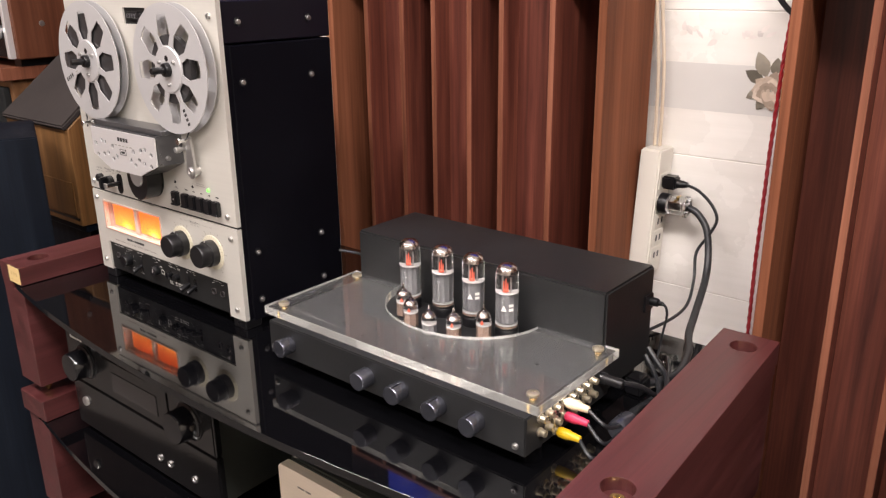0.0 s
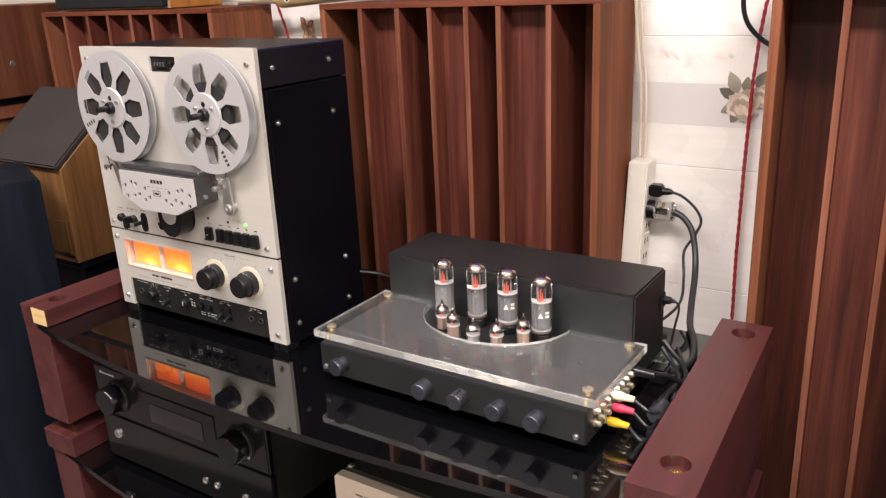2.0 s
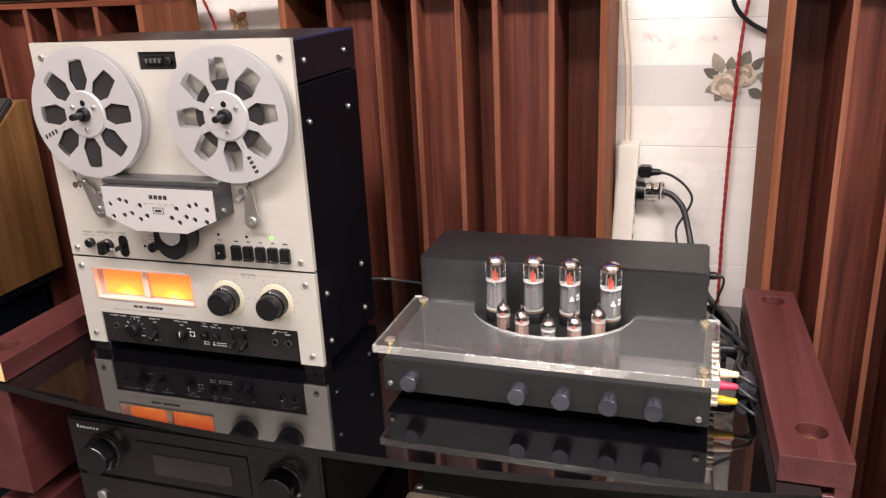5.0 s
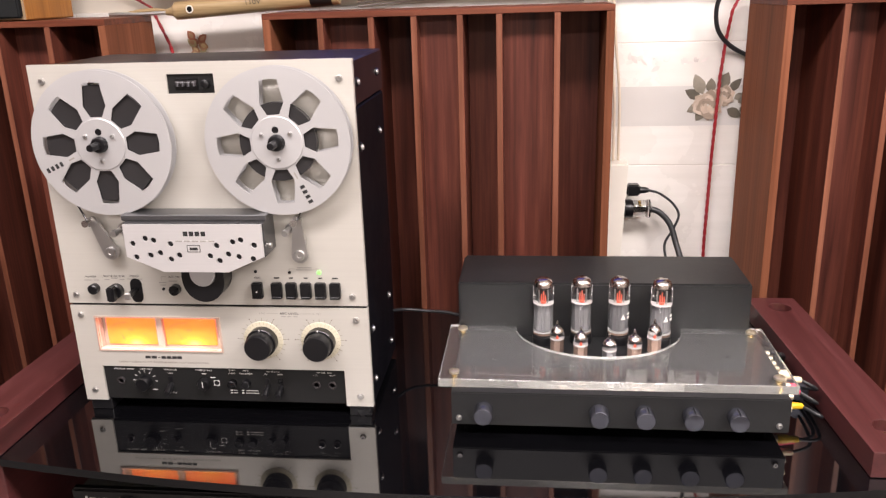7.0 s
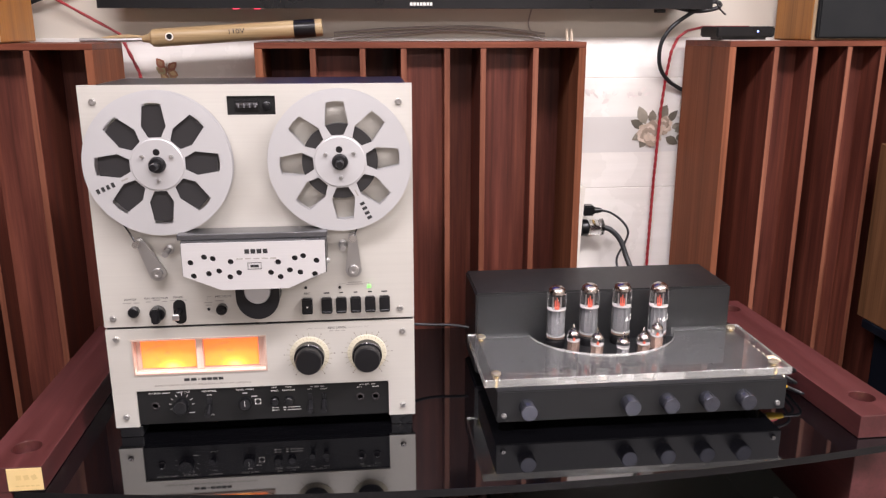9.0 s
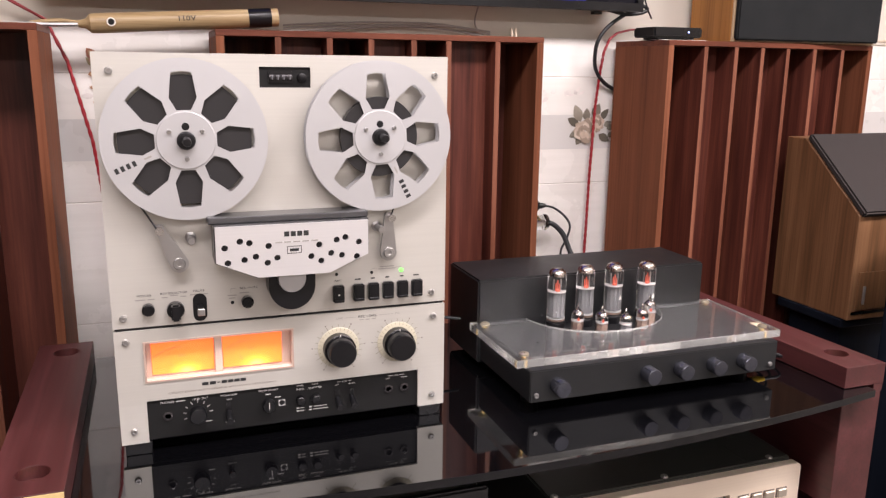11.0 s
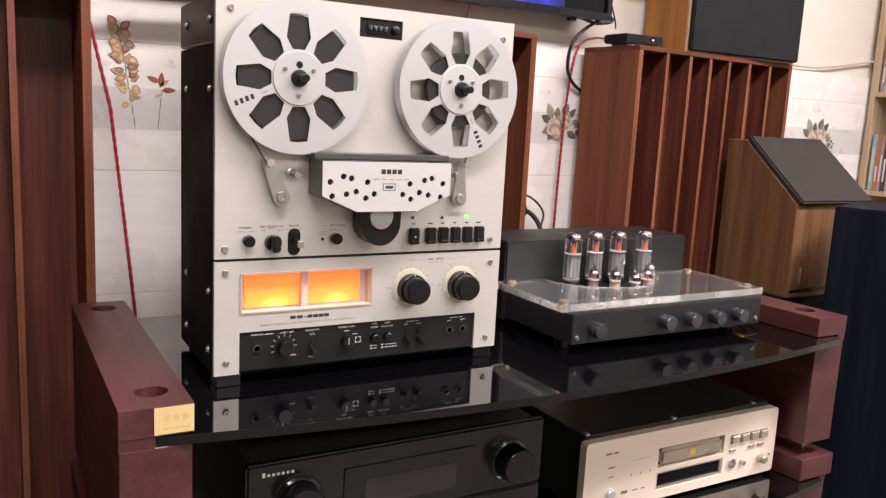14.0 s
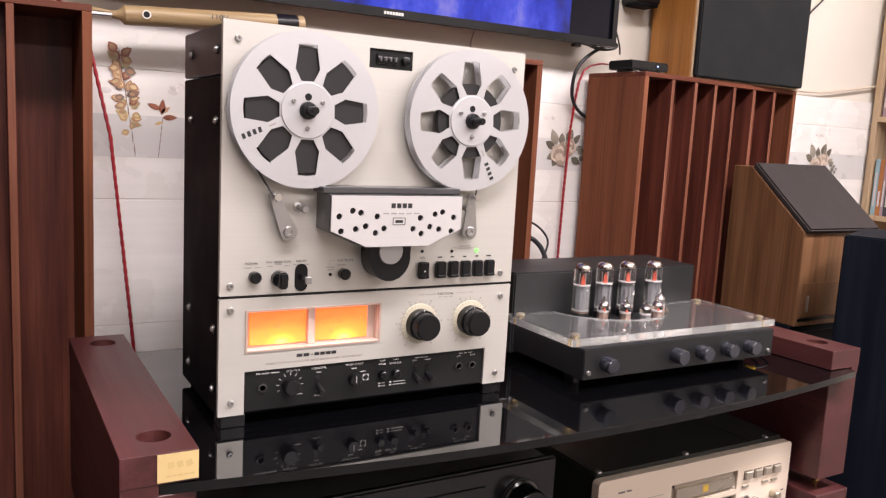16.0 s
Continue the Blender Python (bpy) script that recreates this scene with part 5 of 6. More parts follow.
part("stand_clip", box(-0.42, -0.4, 1.285, 1.3, 1.333, 1.3398, 0.001), M_BLACK, tv)

# ---- small wall box ----
wall_box = thing("wall_box", (-0.19, 1.32, 1.458), "small black plastic box fixed to the wall", "wall box")
part("case", box(-0.229, -0.151, 1.292, 1.3525, 1.46, 1.55, 0.004, 2), M_BLACK, wall_box)
part("lip", box(-0.224, -0.156, 1.296, 1.345, 1.4535, 1.4598, 0.001), M_VINYL, wall_box)

# ---- media box on the diffuser ----
media = thing("media_box", (-0.27, 1.22, 1.2785), "small flat black media box with a blue light", "media box")
part("case", box(-0.333, -0.213, 1.182, 1.262, 1.2845, 1.3055, 0.003, 2), M_BLACK, media)
part("paper_slip", box(-0.32, -0.205, 1.174, 1.255, 1.2788, 1.2796), M_WHITEPL, media, "white slip under the box")
part("rubber_pad", box(-0.315, -0.225, 1.195, 1.25, 1.2797, 1.2846), M_BLACK, media)
part("indicator", box(-0.2505, -0.2475, 1.1808, 1.1819, 1.2945, 1.297), M_BLUELED, media, "lit blue light")

# ---- bamboo stick with wire end ----
stick = thing("bamboo_tube", (-1.27, 1.265, 1.278), "varnished bamboo tube with dark taped end lying across panels", "bamboo tube")


def bamboo():
    a, b = Vector((-1.431, 1.265, 1.284)), Vector((-1.1, 1.265, 1.3045))
    d = b - a
    m = Matrix.Translation(a) @ Vector((1, 0, 0)).rotation_difference(d).to_matrix().to_4x4()
    L = d.length

    def put(name, prof, mat, label="", par=stick):
        bm = turned(prof, (0, 0, 0), "x", 20)
        bm.transform(m)
        return part(name, bm, mat, par, label, True)

    tube = put("tube", [(0.006, -0.012), (0.0085, 0.0), (0.0165, 0.008), (0.0172, 0.02), (0.0168, L * 0.5), (0.0166, L * 0.835)], M_BAMBOO, "pale varnished bamboo")
    put("end_tape", [(0.0168, L * 0.835), (0.0172, L * 0.84), (0.0172, L * 0.955), (0.0168, L * 0.96)], M_BLACK, "dark tape wrapping")
    put("cut_end", [(0.0165, L * 0.96), (0.0165, L * 0.998), (0.0155, L), (0, L)], M_BAMBOO)
    bm = turned([(0.0075, -0.0174), (0.0075, -0.0182), (0.0055, -0.0182), (0.0055, -0.0174)], (0.042, 0, 0.001), "y", 16)
    bm.transform(m)
    part("eyelet", bm, M_WHITEPL, tube)
    bm = turned([(0.0055, -0.0172), (0.0055, -0.0178), (0, -0.0178)], (0.042, 0, 0.001), "y", 14)
    bm.transform(m)
    part("eyelet_hole", bm, M_BLACK, tube)
    letters("110V", -1.264, 1.265 - 0.0178, 1.297, 0.012, M_INK, tube, "handwriting", turn=0.06, wide=1.3)
    cord("binding", [(-1.443, 1.265, 1.2855), (-1.468, 1.263, 1.288), (-1.493, 1.261, 1.2865), (-1.518, 1.262, 1.283)], 0.0035, M_BAMBOO, stick, "tan binding cord")
    cord("wire_end", [(-1.438, 1.265, 1.283), (-1.478, 1.262, 1.2815), (-1.518, 1.26, 1.2815), (-1.558, 1.261, 1.2815)], 0.004, M_STEEL, stick, "dull metal rod")


bamboo()

# ---- disc shelf ----
case_ = thing("disc_shelf", (0.95, 0.95, 0), "pale wooden shelf filled with disc cases", "shelf")


def disc_shelf():
    """Stands along the east side, its open front to the west."""
    x0, x1, y0, y1 = 0.85, 1.08, 0.55, 1.335
    for a, b in ((y0, y0 + 0.018), (y1 - 0.018, y1)):
        part("side_board", box(x0, x1, a, b, 0, 2.0, 0.001), M_PINE, case_)
    part("back_board", box(x1 - 0.006, x1 - 0.001, y0 + 0.018, y1 - 0.018, 0, 2.0), M_PINE, case_)
    for z in (0.1, 0.3, 0.605, 0.91, 1.224, 1.53, 1.84, 1.98):
        part("shelf_board", box(x0 + 0.001, x1 - 0.0062, y0 + 0.0182, y1 - 0.0182, z, z + 0.016, 0.0008), M_PINE, case_)


disc_shelf()
rng = random.Random(5)
CASE_COLOURS = [(0.3, 0.45, 0.5), (0.3, 0.04, 0.08), (0.4, 0.16, 0.05), (0.04, 0.04, 0.05), (0.5, 0.06, 0.16), (0.6, 0.58, 0.56), (0.35, 0.25, 0.28), (0.55, 0.52, 0.5)]
CASE_MATS = [plain("disc_case_print_%s" % "abcdefgh"[k], c, 0.2, 0, 0.1) for k, c in enumerate(CASE_COLOURS)]
for z in (0.9262, 1.2402):
    y = 1.31
    for k in range(30):
        w = rng.choice((0.0145, 0.0145, 0.015, 0.0105))
        c = thing("disc_case", (0.9, y - w / 2, z), "upright plastic disc case with printed spine", "disc case", "disc cases on the shelf")
        h = 0.183 - rng.random() * 0.004
        part("case", box(0.862, 0.995, y - w, y, z, z + h, 0.0008), CASE_MATS[rng.randrange(8)], c)
        part("spine_label", box(0.8614, 0.8619, y - w * 0.7, y - w * 0.3, z + 0.03, z + 0.03 + 0.08 * rng.random() + 0.04), CASE_MATS[5], c)
        y -= w + 0.0008

# ---- old receiver on a grilled speaker, far corner ----
old = thing("floor_loudspeaker", (-2.55, 1.1, 0), "large floor loudspeaker with dark mesh front and brown top", "loudspeaker")
part("cabinet", box(-2.85, -2.28, 0.975, 1.33, 0, 1.005, 0.002), M_SPKWOOD, old)
part("oak_top", box(-2.87, -2.262, 0.945, 1.335, 1.0052, 1.04, 0.002), M_ORANGEWOOD, old, "reddish brown top board")
part("mesh_front", box(-2.82, -2.3, 0.955, 0.9748, 0.06, 0.985, 0.003), M_GRILLEBLACK, old, "dark mesh front")
tuner = thing("tuner", (-2.5, 1.1, 1.04), "wood-cased tuner with black face and silver trim", "tuner")
part("case", box(-2.72, -2.235, 0.985, 1.3, 1.06, 1.3, 0.003), M_REDWOOD, tuner, "dark red-brown wooden case")
part("face", box(-2.712, -2.262, 0.972, 0.9848, 1.066, 1.29, 0.001), M_RCV, tuner, "black face")
part("trim", box(-2.262, -2.247, 0.968, 0.9848, 1.062, 1.296, 0.001), M_PLATE, tuner, "silver edge trim")
for x, z in ((-2.3, 1.13), (-2.37, 1.13), (-2.3, 1.22), (-2.36, 1.22), (-2.42, 1.22)):
    part("knob", turned([(0.018, 0.972), (0.017, 0.952), (0, 0.951)], (x, 0, z), "y", 20), M_PLATE, tuner, "silver knob", True)
part("screw_cap", turned([(0.008, 0), (0.007, 0.002), (0, 0.002)], (-2.235, 1.06, 1.15), "x", 14), M_STEEL, tuner)
for x in (-2.68, -2.28):
    part("foot", box(x - 0.02, x + 0.02, 1.0, 1.28, 1.0402, 1.06), M_BLACK, tuner)

# ---- mains strip and cables ----
strip = thing("socket_strip", (-0.585, 1.33, 0.77), "aged white wall socket strip with two plugs", "socket strip")
def leaned(bm):
    """The strip leans a little away from the panel beside it."""
    for v in bm.verts:
        v.co.x += (v.co.z - 0.78) * 0.05
    return bm


part("body", leaned(box(-0.5965, -0.559, 1.29, 1.3445, 0.74, 0.972, 0.003, 2)), M_WHITEPL, strip)
for z in (0.915, 0.876, 0.843, 0.811, 0.779):
    s = part("socket", leaned(box(-0.5588, -0.5572, 1.297, 1.337, z - 0.0135, z + 0.0135, 0.0006)), M_WHITEPL, strip)
    for y in (1.31, 1.324):
        part("slot", leaned(box(-0.5572, -0.5566, y - 0.0022, y + 0.0022, z - 0.007, z + 0.004)), M_BLACK, s)
for x in (-0.575, -0.585):
    cord("duct_wire", [(x + 0.008, 1.322, 0.973), (x + 0.006, 1.321, 1.1), (x - 0.004, 1.321, 1.2), (x - 0.012, 1.322, 1.3)], 0.0028, M_CREAMCABLE, strip)

plug_a = thing("mains_plug", (-0.54, 1.31, 0.915), "small black mains plug with a thin flat lead", "mains plug", "mains plugs")
part("plug_body", box(-0.549, -0.524, 1.299, 1.323, 0.904, 0.9265, 0.003, 2), M_BLACK, plug_a)
part("plug_neck", turned([(0.008, 0), (0.0065, 0.006), (0.0068, 0.009), (0.0045, 0.018), (0, 0.018)], (-0.524, 1.311, 0.914), "x", 14), M_BLACK, plug_a, "", True)
cord("lead", [(-0.508, 1.311, 0.914), (-0.485, 1.308, 0.908), (-0.459, 1.304, 0.889), (-0.446, 1.3, 0.866), (-0.455, 1.295, 0.839), (-0.472, 1.29, 0.805), (-0.464, 1.27, 0.764), (-0.45, 1.21, 0.738), (-0.455, 1.13, 0.733), (-0.48, 1.06, 0.73), (-0.52, 1.02, 0.73)], 0.0026, M_CABLE, plug_a)
plug_b = thing("mains_plug", (-0.53, 1.31, 0.876), "clear-bodied mains plug with a thick black cord", "mains plug", "mains plugs")
part("plug_face", turned([(0.0185, 0), (0.0185, 0.012), (0.017, 0.015)], (-0.551, 1.31, 0.876), "x", 24), M_BLACK, plug_b, "", True)
part("clear_shell", turned([(0.0165, 0.0152), (0.0172, 0.02), (0.0165, 0.042), (0.0185, 0.044), (0.0185, 0.049), (0.012, 0.052)], (-0.551, 1.31, 0.876), "x", 24), clear("plug_shell", (0.9, 0.92, 0.93), 0.05), plug_b, "clear plastic shell", True)
part("clamp", box(-0.534, -0.508, 1.303, 1.317, 0.87, 0.882, 0.001), M_CHROME, plug_b)
for y in (1.3045, 1.3155):
    part("terminal_screw", turned([(0.003, 0), (0.003, 0.0025), (0, 0.0025)], (-0.522, y, 0.8822), "z", 10), M_BRASS, plug_b)
cord("thick_cord", [(-0.5025, 1.31, 0.8755), (-0.483, 1.307, 0.869), (-0.462, 1.3, 0.846), (-0.449, 1.285, 0.806), (-0.439, 1.255, 0.773), (-0.424, 1.19, 0.746), (-0.405, 1.12, 0.735), (-0.382, 1.065, 0.733), (-0.365, 1.0, 0.733), (-0.37, 0.962, 0.733), (-0.384, 0.935, 0.735)], 0.006, M_CABLE, plug_b, "thick black mains cord", 12)
iec = thing("appliance_plug", (-0.405, 0.985, 0.83), "small black plug in the amplifier's side", "mains plug")
part("plug_body", turned([(0.0062, 0), (0.0066, 0.004), (0.0058, 0.013), (0.0035, 0.0145), (0.003, 0.02), (0, 0.02)], (-0.4118, 0.985, 0.831), "x", 14), M_BLACK, iec, "", True)
cord("lead", [(-0.393, 0.985, 0.831), (-0.388, 0.987, 0.826), (-0.388, 0.992, 0.812), (-0.394, 1.0, 0.79), (-0.4, 1.005, 0.76), (-0.4, 0.995, 0.735), (-0.395, 0.98, 0.731)], 0.0018, M_CABLE, iec)

knot = thing("cable_tangle", (-0.37, 0.85, 0.727), "tangle of black cables lying on the glass shelf", "cables")
cord("cable", [(-0.404, 0.975, 0.766), (-0.386, 0.968, 0.752), (-0.368, 0.957, 0.742), (-0.352, 0.924, 0.737), (-0.357, 0.889, 0.735), (-0.362, 0.866, 0.735), (-0.353, 0.825, 0.74)], 0.0042, M_CABLE, knot)
cord("cable", [(-0.404, 0.968, 0.758), (-0.39, 0.96, 0.746), (-0.374, 0.945, 0.737), (-0.36, 0.918, 0.733), (-0.364, 0.88, 0.732), (-0.366, 0.85, 0.733), (-0.354, 0.825, 0.738)], 0.0036, M_CABLE, knot)
cord("cable", [(-0.398, 1.03, 0.731), (-0.376, 0.985, 0.7305), (-0.366, 0.94, 0.7305), (-0.356, 0.9, 0.7305), (-0.352, 0.86, 0.732)], 0.003, M_CABLE, knot)
cord("cable", [(-0.372, 0.84, 0.778), (-0.36, 0.862, 0.768), (-0.351, 0.885, 0.75), (-0.353, 0.905, 0.736)], 0.0036, M_CABLE, knot)
part("ferrite", turned([(0.012, -0.016), (0.0135, -0.013), (0.0135, 0.013), (0.012, 0.016)], (-0.353, 0.808, 0.7405), "y", 18), M_AMPKNOB, knot, "grey ferrite ring", True)
part("adapter", box(-0.403, -0.378, 0.905, 0.935, 0.7265, 0.75, 0.003, 2), M_BLACK, knot, "black plug adapter")
back_lead = thing("speaker_lead", (-0.9, 1.0, 0.727), "black lead between tape deck and amplifier", "cables")
cord("lead", [(-0.966, 0.925, 0.806), (-0.945, 0.945, 0.8), (-0.915, 0.95, 0.796), (-0.88, 0.947, 0.795), (-0.851, 0.94, 0.792)], 0.0026, M_CABLE, back_lead)


def twisted(name, pts, label):
    t = thing(name, pts[0], label, "cables", "red cables")
    P = [Vector(p) for p in pts]
    for ph in (0.0, math.pi):
        line = []
        for a, b in zip(P, P[1:]):
            n = max(2, int((b - a).length / 0.006))
            for k in range(n):
                q = a.lerp(b, k / n)
                w = ph + 2 * math.pi * (q.z / 0.032 + q.x / 0.04)
                line.append(q + Vector((0.0012 * math.cos(w), 0.0012 * math.sin(w), 0)))
        line.append(P[-1])
        cord("strand", line, 0.0024, M_REDCABLE, t, "", 6, 2)


twisted("speaker_cable", [(-0.2, 1.325, 1.305), (-0.3, 1.325, 1.305), (-0.335, 1.325, 1.297), (-0.354, 1.325, 1.283), (-0.366, 1.326, 1.255), (-0.373, 1.328, 1.205), (-0.379, 1.33, 1.13), (-0.3835, 1.332, 0.98), (-0.386, 1.333, 0.8), (-0.384, 1.333, 0.6), (-0.39, 1.338, 0.3)], "twisted red speaker cable hanging down the wall")
twisted("speaker_cable", [(-1.75, 1.325, 1.42), (-1.62, 1.325, 1.361), (-1.5, 1.322, 1.292), (-1.47, 1.32, 1.22), (-1.439, 1.32, 1.076), (-1.418, 1.32, 0.87), (-1.4, 1.318, 0.685), (-1.39, 1.31, 0.4)], "twisted red speaker cable hanging down the wall")
loop = thing("video_cable", (-0.3, 1.32, 1.35), "black video cable looping from the television", "cables")
cord("cable", [(-0.41, 1.31, 1.352), (-0.37, 1.3, 1.343), (-0.33, 1.3, 1.336), (-0.29, 1.3, 1.341), (-0.277, 1.3, 1.349), (-0.296, 1.3, 1.354), (-0.345, 1.3, 1.329), (-0.378, 1.3, 1.305), (-0.396, 1.303, 1.278), (-0.399, 1.308, 1.248), (-0.39, 1.318, 1.218), (-0.366, 1.328, 1.192), (-0.33, 1.334, 1.172), (-0.29, 1.336, 1.16)], 0.0043, M_CABLE, loop, "", 10)
cord("cable", [(-0.265, 1.3, 1.33), (-0.295, 1.27, 1.345), (-0.31, 1.27, 1.38)], 0.002, M_CABLE, loop)
cord("cable", [(-1.87, 1.33, 1.29), (-1.75, 1.33, 1.32), (-1.6, 1.33, 1.375), (-1.45, 1.33, 1.42)], 0.004, M_CABLE, loop)
cord("cable", [(0.29, 1.335, 1.46), (0.44, 1.335, 1.48), (0.49, 1.335, 1.525), (0.535, 1.335, 1.562), (0.6, 1.336, 1.62)], 0.0025, M_CABLE, loop)
hang = thing("wall_wire", (0.45, 1.335, 1.3), "cream wire sagging along the wall above tiles", "cables")
cord("wire", [(0.27, 1.338, 1.292), (0.45, 1.337, 1.296), (0.6, 1.337, 1.3), (0.85, 1.337, 1.335), (1.1, 1.34, 1.36)], 0.0035, M_CREAMCABLE, hang)
for dz, dx in ((0.0, 0.0), (0.006, 0.02), (0.011, -0.02)):
    cord("wire", [(-1.08, 1.335, 1.283 + dz), (-0.95 + dx, 1.336, 1.291 + dz), (-0.84 + dx, 1.336, 1.298 + dz * 0.7), (-0.74 + dx, 1.336, 1.294 + dz), (-0.64, 1.337, 1.281 + dz)], 0.0018, M_GREYCABLE, hang, "thin grey wire")
cord("wire", [(-0.655, 1.337, 1.285), (-0.672, 1.337, 1.3), (-0.675, 1.338, 1.318), (-0.668, 1.338, 1.345)], 0.0016, M_GREYCABLE, hang)

# ---- wall tiles and their prints ----
TW, TH, TZ = 0.515, 0.241, 0.958
XT = -0.646
tile_mesh = {}


def wall_tile(x0, x1, z0, z1):
    key = (round(x1 - x0, 3), round(z1 - z0, 3))
    if key not in tile_mesh:
        bm = box(-(x1 - x0) / 2, (x1 - x0) / 2, -0.004, 0.004, -(z1 - z0) / 2, (z1 - z0) / 2, 0.0008)
        for v in bm.verts:
            v.co *= K
        me = bpy.data.meshes.new("wall_tile")
        bm.to_mesh(me)
        bm.free()
        me.materials.append(M_TILE)
        tile_mesh[key] = me
    ob = new("wall_tile", tile_mesh[key])
    ob.parent = wall_north
    ob.location = Vector(((x0 + x1) / 2, WALL_Y + 0.004, (z0 + z1) / 2)) * K
    return ob


for i in range(-6, 7):
    x0 = XT + TW * i
    a, b = max(x0 + 0.0008, -3.598), min(x0 + TW - 0.0008, 2.398)
    if b - a < 0.02:
        continue
    for j in range(-4, 2):
        z0 = TZ + TH * j
        z1 = z0 + TH
        wall_tile(a, b, max(z0 + 0.0008, 0.0), min(z1, 1.284) - 0.0008)
setting("tile_bed", box(-3.6, 2.4, WALL_Y + 0.001, WALL_Y + 0.0079, 0, 1.284), M_GROUT, "thin grey grout between glazed tiles")

for i in range(-6, 7):
    x0 = XT + TW * i
    a, b = max(x0 + 0.001, -3.598), min(x0 + TW - 0.001, 2.398)
    if b - a > 0.05:
        part("grey_band", box(a, b, WALL_Y - 0.0004, WALL_Y + 0.0002, 1.037, 1.115), M_TILEGREY, wall_north, "grey printed band on the tile")

M_LEAF = [plain("leaf_print_%s" % "abc"[k], c, 0.3, 0, 0.35, 200, 0) for k, c in enumerate(((0.13, 0.115, 0.09), (0.2, 0.178, 0.14), (0.29, 0.26, 0.21)))]
M_PETAL = [plain("petal_print_%s" % "abcd"[k], c, 0.3, 0, 0.2, 200, 0) for k, c in enumerate(((0.56, 0.45, 0.36), (0.46, 0.37, 0.29), (0.35, 0.275, 0.215), (0.63, 0.53, 0.44)))]
M_AUTUMN = [plain("autumn_print_%s" % "abcdef"[k], c, 0.3, 0, 0.3, 200, 0) for k, c in enumerate(((0.27, 0.1, 0.06), (0.52, 0.35, 0.17), (0.42, 0.24, 0.14), (0.2, 0.15, 0.12), (0.34, 0.3, 0.17), (0.6, 0.46, 0.25)))]
M_FAINT = [plain("faint_print_%s" % "abc"[k], c, 0.3, 0, 0.12, 160, 0) for k, c in enumerate(((0.75, 0.7, 0.655), (0.72, 0.665, 0.63), (0.69, 0.645, 0.61)))]


def leaf(x, z, length, width, turn, layer, material, name="leaf_print"):
    """A flat pointed leaf printed on the tile."""
    bm = bmesh.new()
    pts = [(0, 0), (0.25, 0.42), (0.5, 0.5), (0.78, 0.3), (1, 0), (0.78, -0.3), (0.5, -0.5), (0.25, -0.42)]
    c, s = math.cos(turn), math.sin(turn)
    bm.faces.new([bm.verts.new((x + length * u * c - width * v * s, WALL_Y - 0.0006 - 0.0002 * layer, z + length * u * s + width * v * c)) for u, v in pts])
    return part(name, bm, material, wall_north)


def rose_print(x, z, g, leaves=M_LEAF, petals=M_PETAL):
    """Two open roses with a ring of pointed leaves and a trail of small ones, printed on a tile; g scales it."""
    rg = random.Random(3)
    for k, (a, d, q) in enumerate(((2.75, 0.03, 1.0), (2.3, 0.034, 1.15), (1.75, 0.03, 0.9), (1.2, 0.045, 1.05), (0.75, 0.05, 0.85), (0.15, 0.05, 0.7), (3.55, 0.03, 0.8), (4.1, 0.028, 0.95), (4.75, 0.022, 0.6), (5.55, 0.046, 0.9))):
        ln, wd = g * q * (0.038 + 0.01 * rg.random()), g * q * (0.02 + 0.007 * rg.random())
        leaf(x + g * d * math.cos(a) * 0.95, z + g * d * math.sin(a) * 0.6, ln, wd, a + rg.uniform(-0.35, 0.35), k, leaves[(k * 2 + k // 3) % 3])
    for u, v, q in ((0.06, -0.024, 0.02), (0.074, -0.01, 0.014), (0.08, -0.028, 0.013), (0.056, -0.004, 0.022), (0.088, -0.016, 0.01)):
        leaf(x + g * u, z + g * v, g * q, g * q * 0.8, 0.5, 14, leaves[1])
    lay = 15.0
    for cx, cz, R in ((0.024, 0.012, 0.024), (-0.01, -0.008, 0.034)):
        for ring, (n, rr) in enumerate(((9, 1.0), (8, 0.8), (7, 0.62), (5, 0.44), (3, 0.26))):
            for k in range(n):
                a = 2 * math.pi * (k + 0.37 * ring) / n + 0.3 * math.sin(2.3 * k + ring)
                lay += 0.12
                q = R * rr * g
                leaf(x + g * cx + q * 0.12 * math.cos(a), z + g * cz + q * 0.12 * math.sin(a), q * 0.95, q * (0.8 + 0.3 * rg.random()), a + 0.35, lay, petals[(k * 3 + 2 * ring + (k * ring) % 2) % len(petals)], "petal_print")


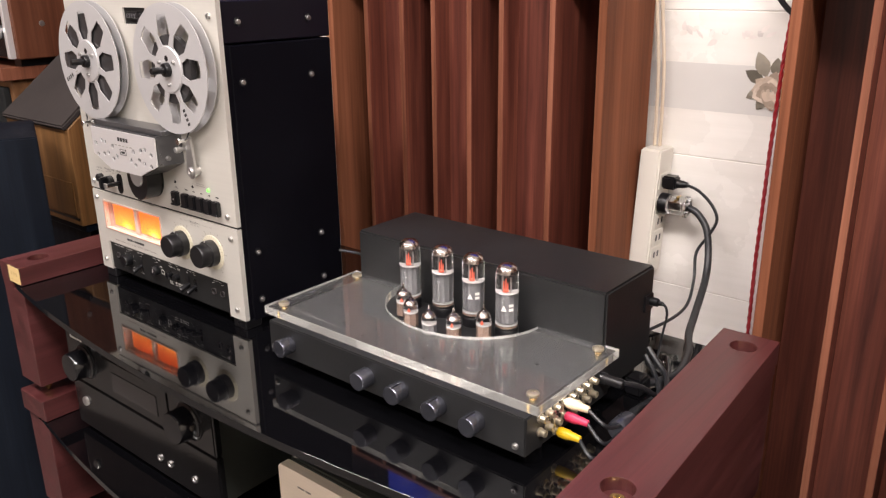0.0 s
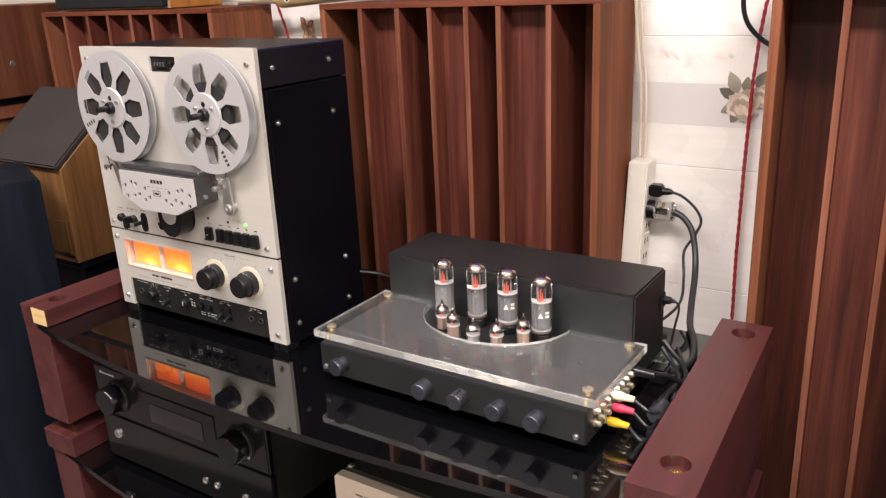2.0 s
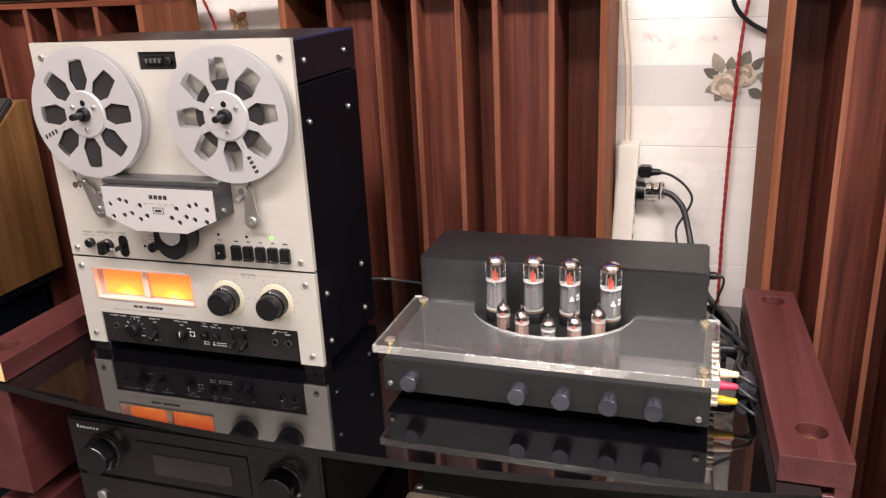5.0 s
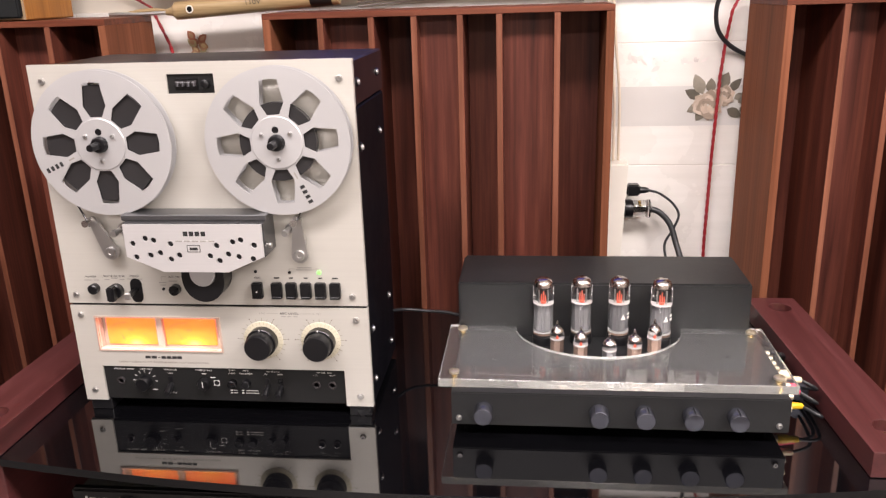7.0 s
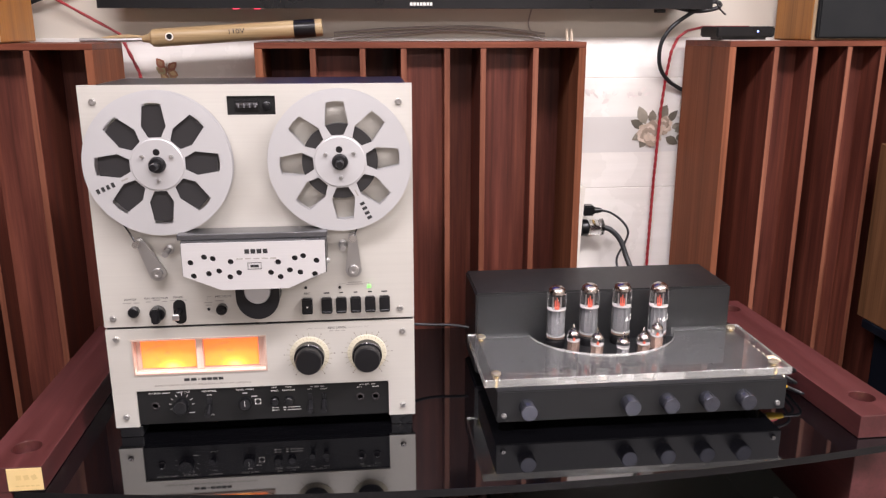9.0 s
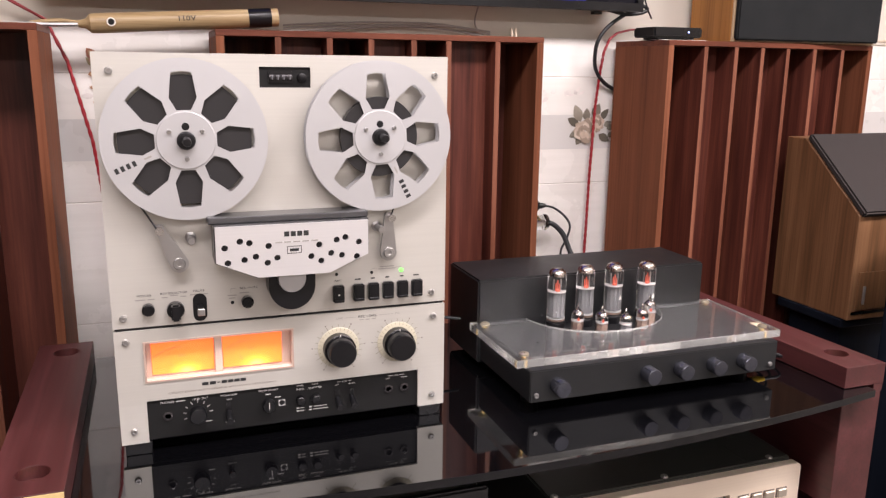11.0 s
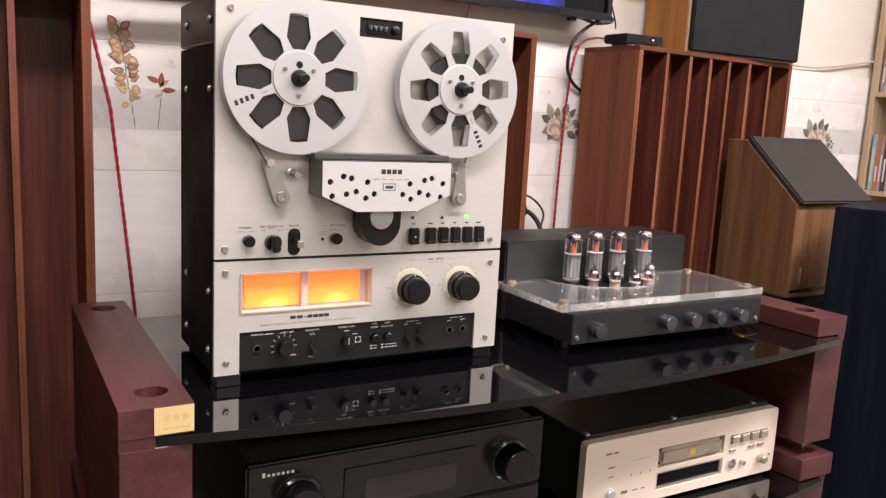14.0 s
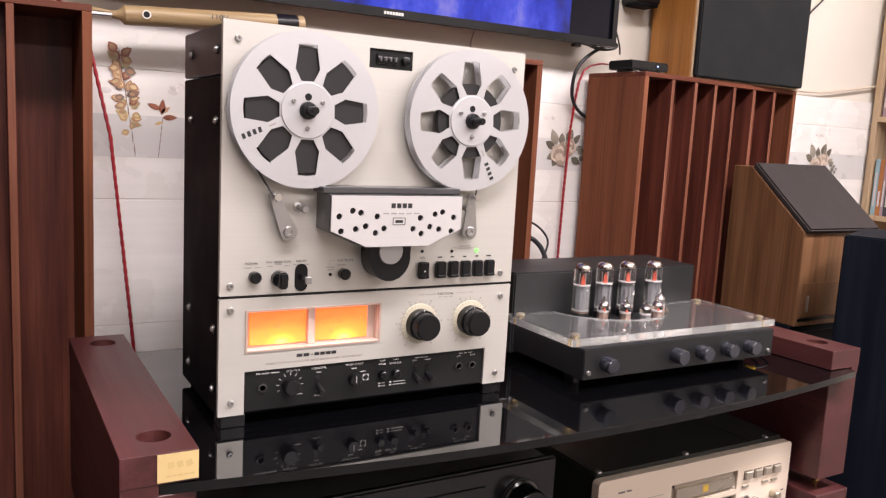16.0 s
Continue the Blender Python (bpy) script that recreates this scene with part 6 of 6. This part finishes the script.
def branch_print(x, z0, z1, lean, seed, pairs, top):
    """A stem with loose pairs of rounded leaves, larger and redder towards its tip."""
    rg = random.Random(seed)
    for k in range(8):
        t0 = k / 8
        leaf(x + lean * t0, z0 + (z1 - z0) * t0, (z1 - z0) / 8 * 1.15, 0.0022, math.pi / 2 - lean * 3, 0, M_AUTUMN[3], "stem_print")
    for k in range(pairs):
        t0 = 0.26 + 0.72 * k / pairs
        for s in (-1, 1):
            if rg.random() < 0.12:
                continue
            big = 0.75 + 0.45 * t0
            a = (0.25 if s > 0 else math.pi - 0.25) + s * rg.uniform(-0.8, 1.1)
            px, pz = x + lean * t0 + s * rg.uniform(0.0, 0.007), z0 + (z1 - z0) * t0 + rg.uniform(-0.004, 0.004)
            pick = rg.choice((0, 2, 3, 2, 4) if t0 > top else (1, 5, 2, 1, 4))
            ln, wd = big * (0.0175 + 0.006 * rg.random()), big * (0.0115 + 0.004 * rg.random())
            leaf(px, pz, ln, wd, a, 1 + 0.8 * k, M_AUTUMN[pick])
            leaf(px + 0.22 * ln * math.cos(a), pz + 0.22 * ln * math.sin(a), ln * 0.6, wd * 0.5, a, 1.4 + 0.8 * k, M_AUTUMN[5 if pick in (1, 2) else 2])


rose_print(-0.387, 1.085, 0.86)
rose_print(0.616, 1.083, 0.98)
rose_print(-2.45, 1.09, 0.88)
branch_print(-1.392, 1.037, 1.232, -0.03, 4, 23, 0.5)
for k in range(6):
    leaf(-1.351 + 0.0013 * k, 1.037 + 0.0125 * k, 0.0145, 0.002, 1.45, 0, M_AUTUMN[3], "stem_print")
for px, pz, ln, a, c in ((-1.344, 1.113, 0.028, 0.05, 0), (-1.345, 1.118, 0.03, 1.5, 0), (-1.347, 1.128, 0.026, 2.75, 0), (-1.343, 1.105, 0.016, 3.5, 1), (-1.346, 1.122, 0.02, 0.6, 2)):
    leaf(px, pz, ln, ln * 0.4, a, 2, M_AUTUMN[c])
rgf = random.Random(8)
for px in (-0.54, -0.5, -0.43, 0.49, 0.53, 0.6, -1.42, -1.318):
    for k in range(7):
        leaf(px + rgf.uniform(-0.018, 0.018), 1.16 + rgf.uniform(-0.007, 0.012), 0.01 + 0.016 * rgf.random(), 0.005 + 0.007 * rgf.random(), rgf.uniform(-1.0, 4.0), 0.3 * k + rgf.random() * 0.1, M_FAINT[rgf.randrange(3)], "faint_print")
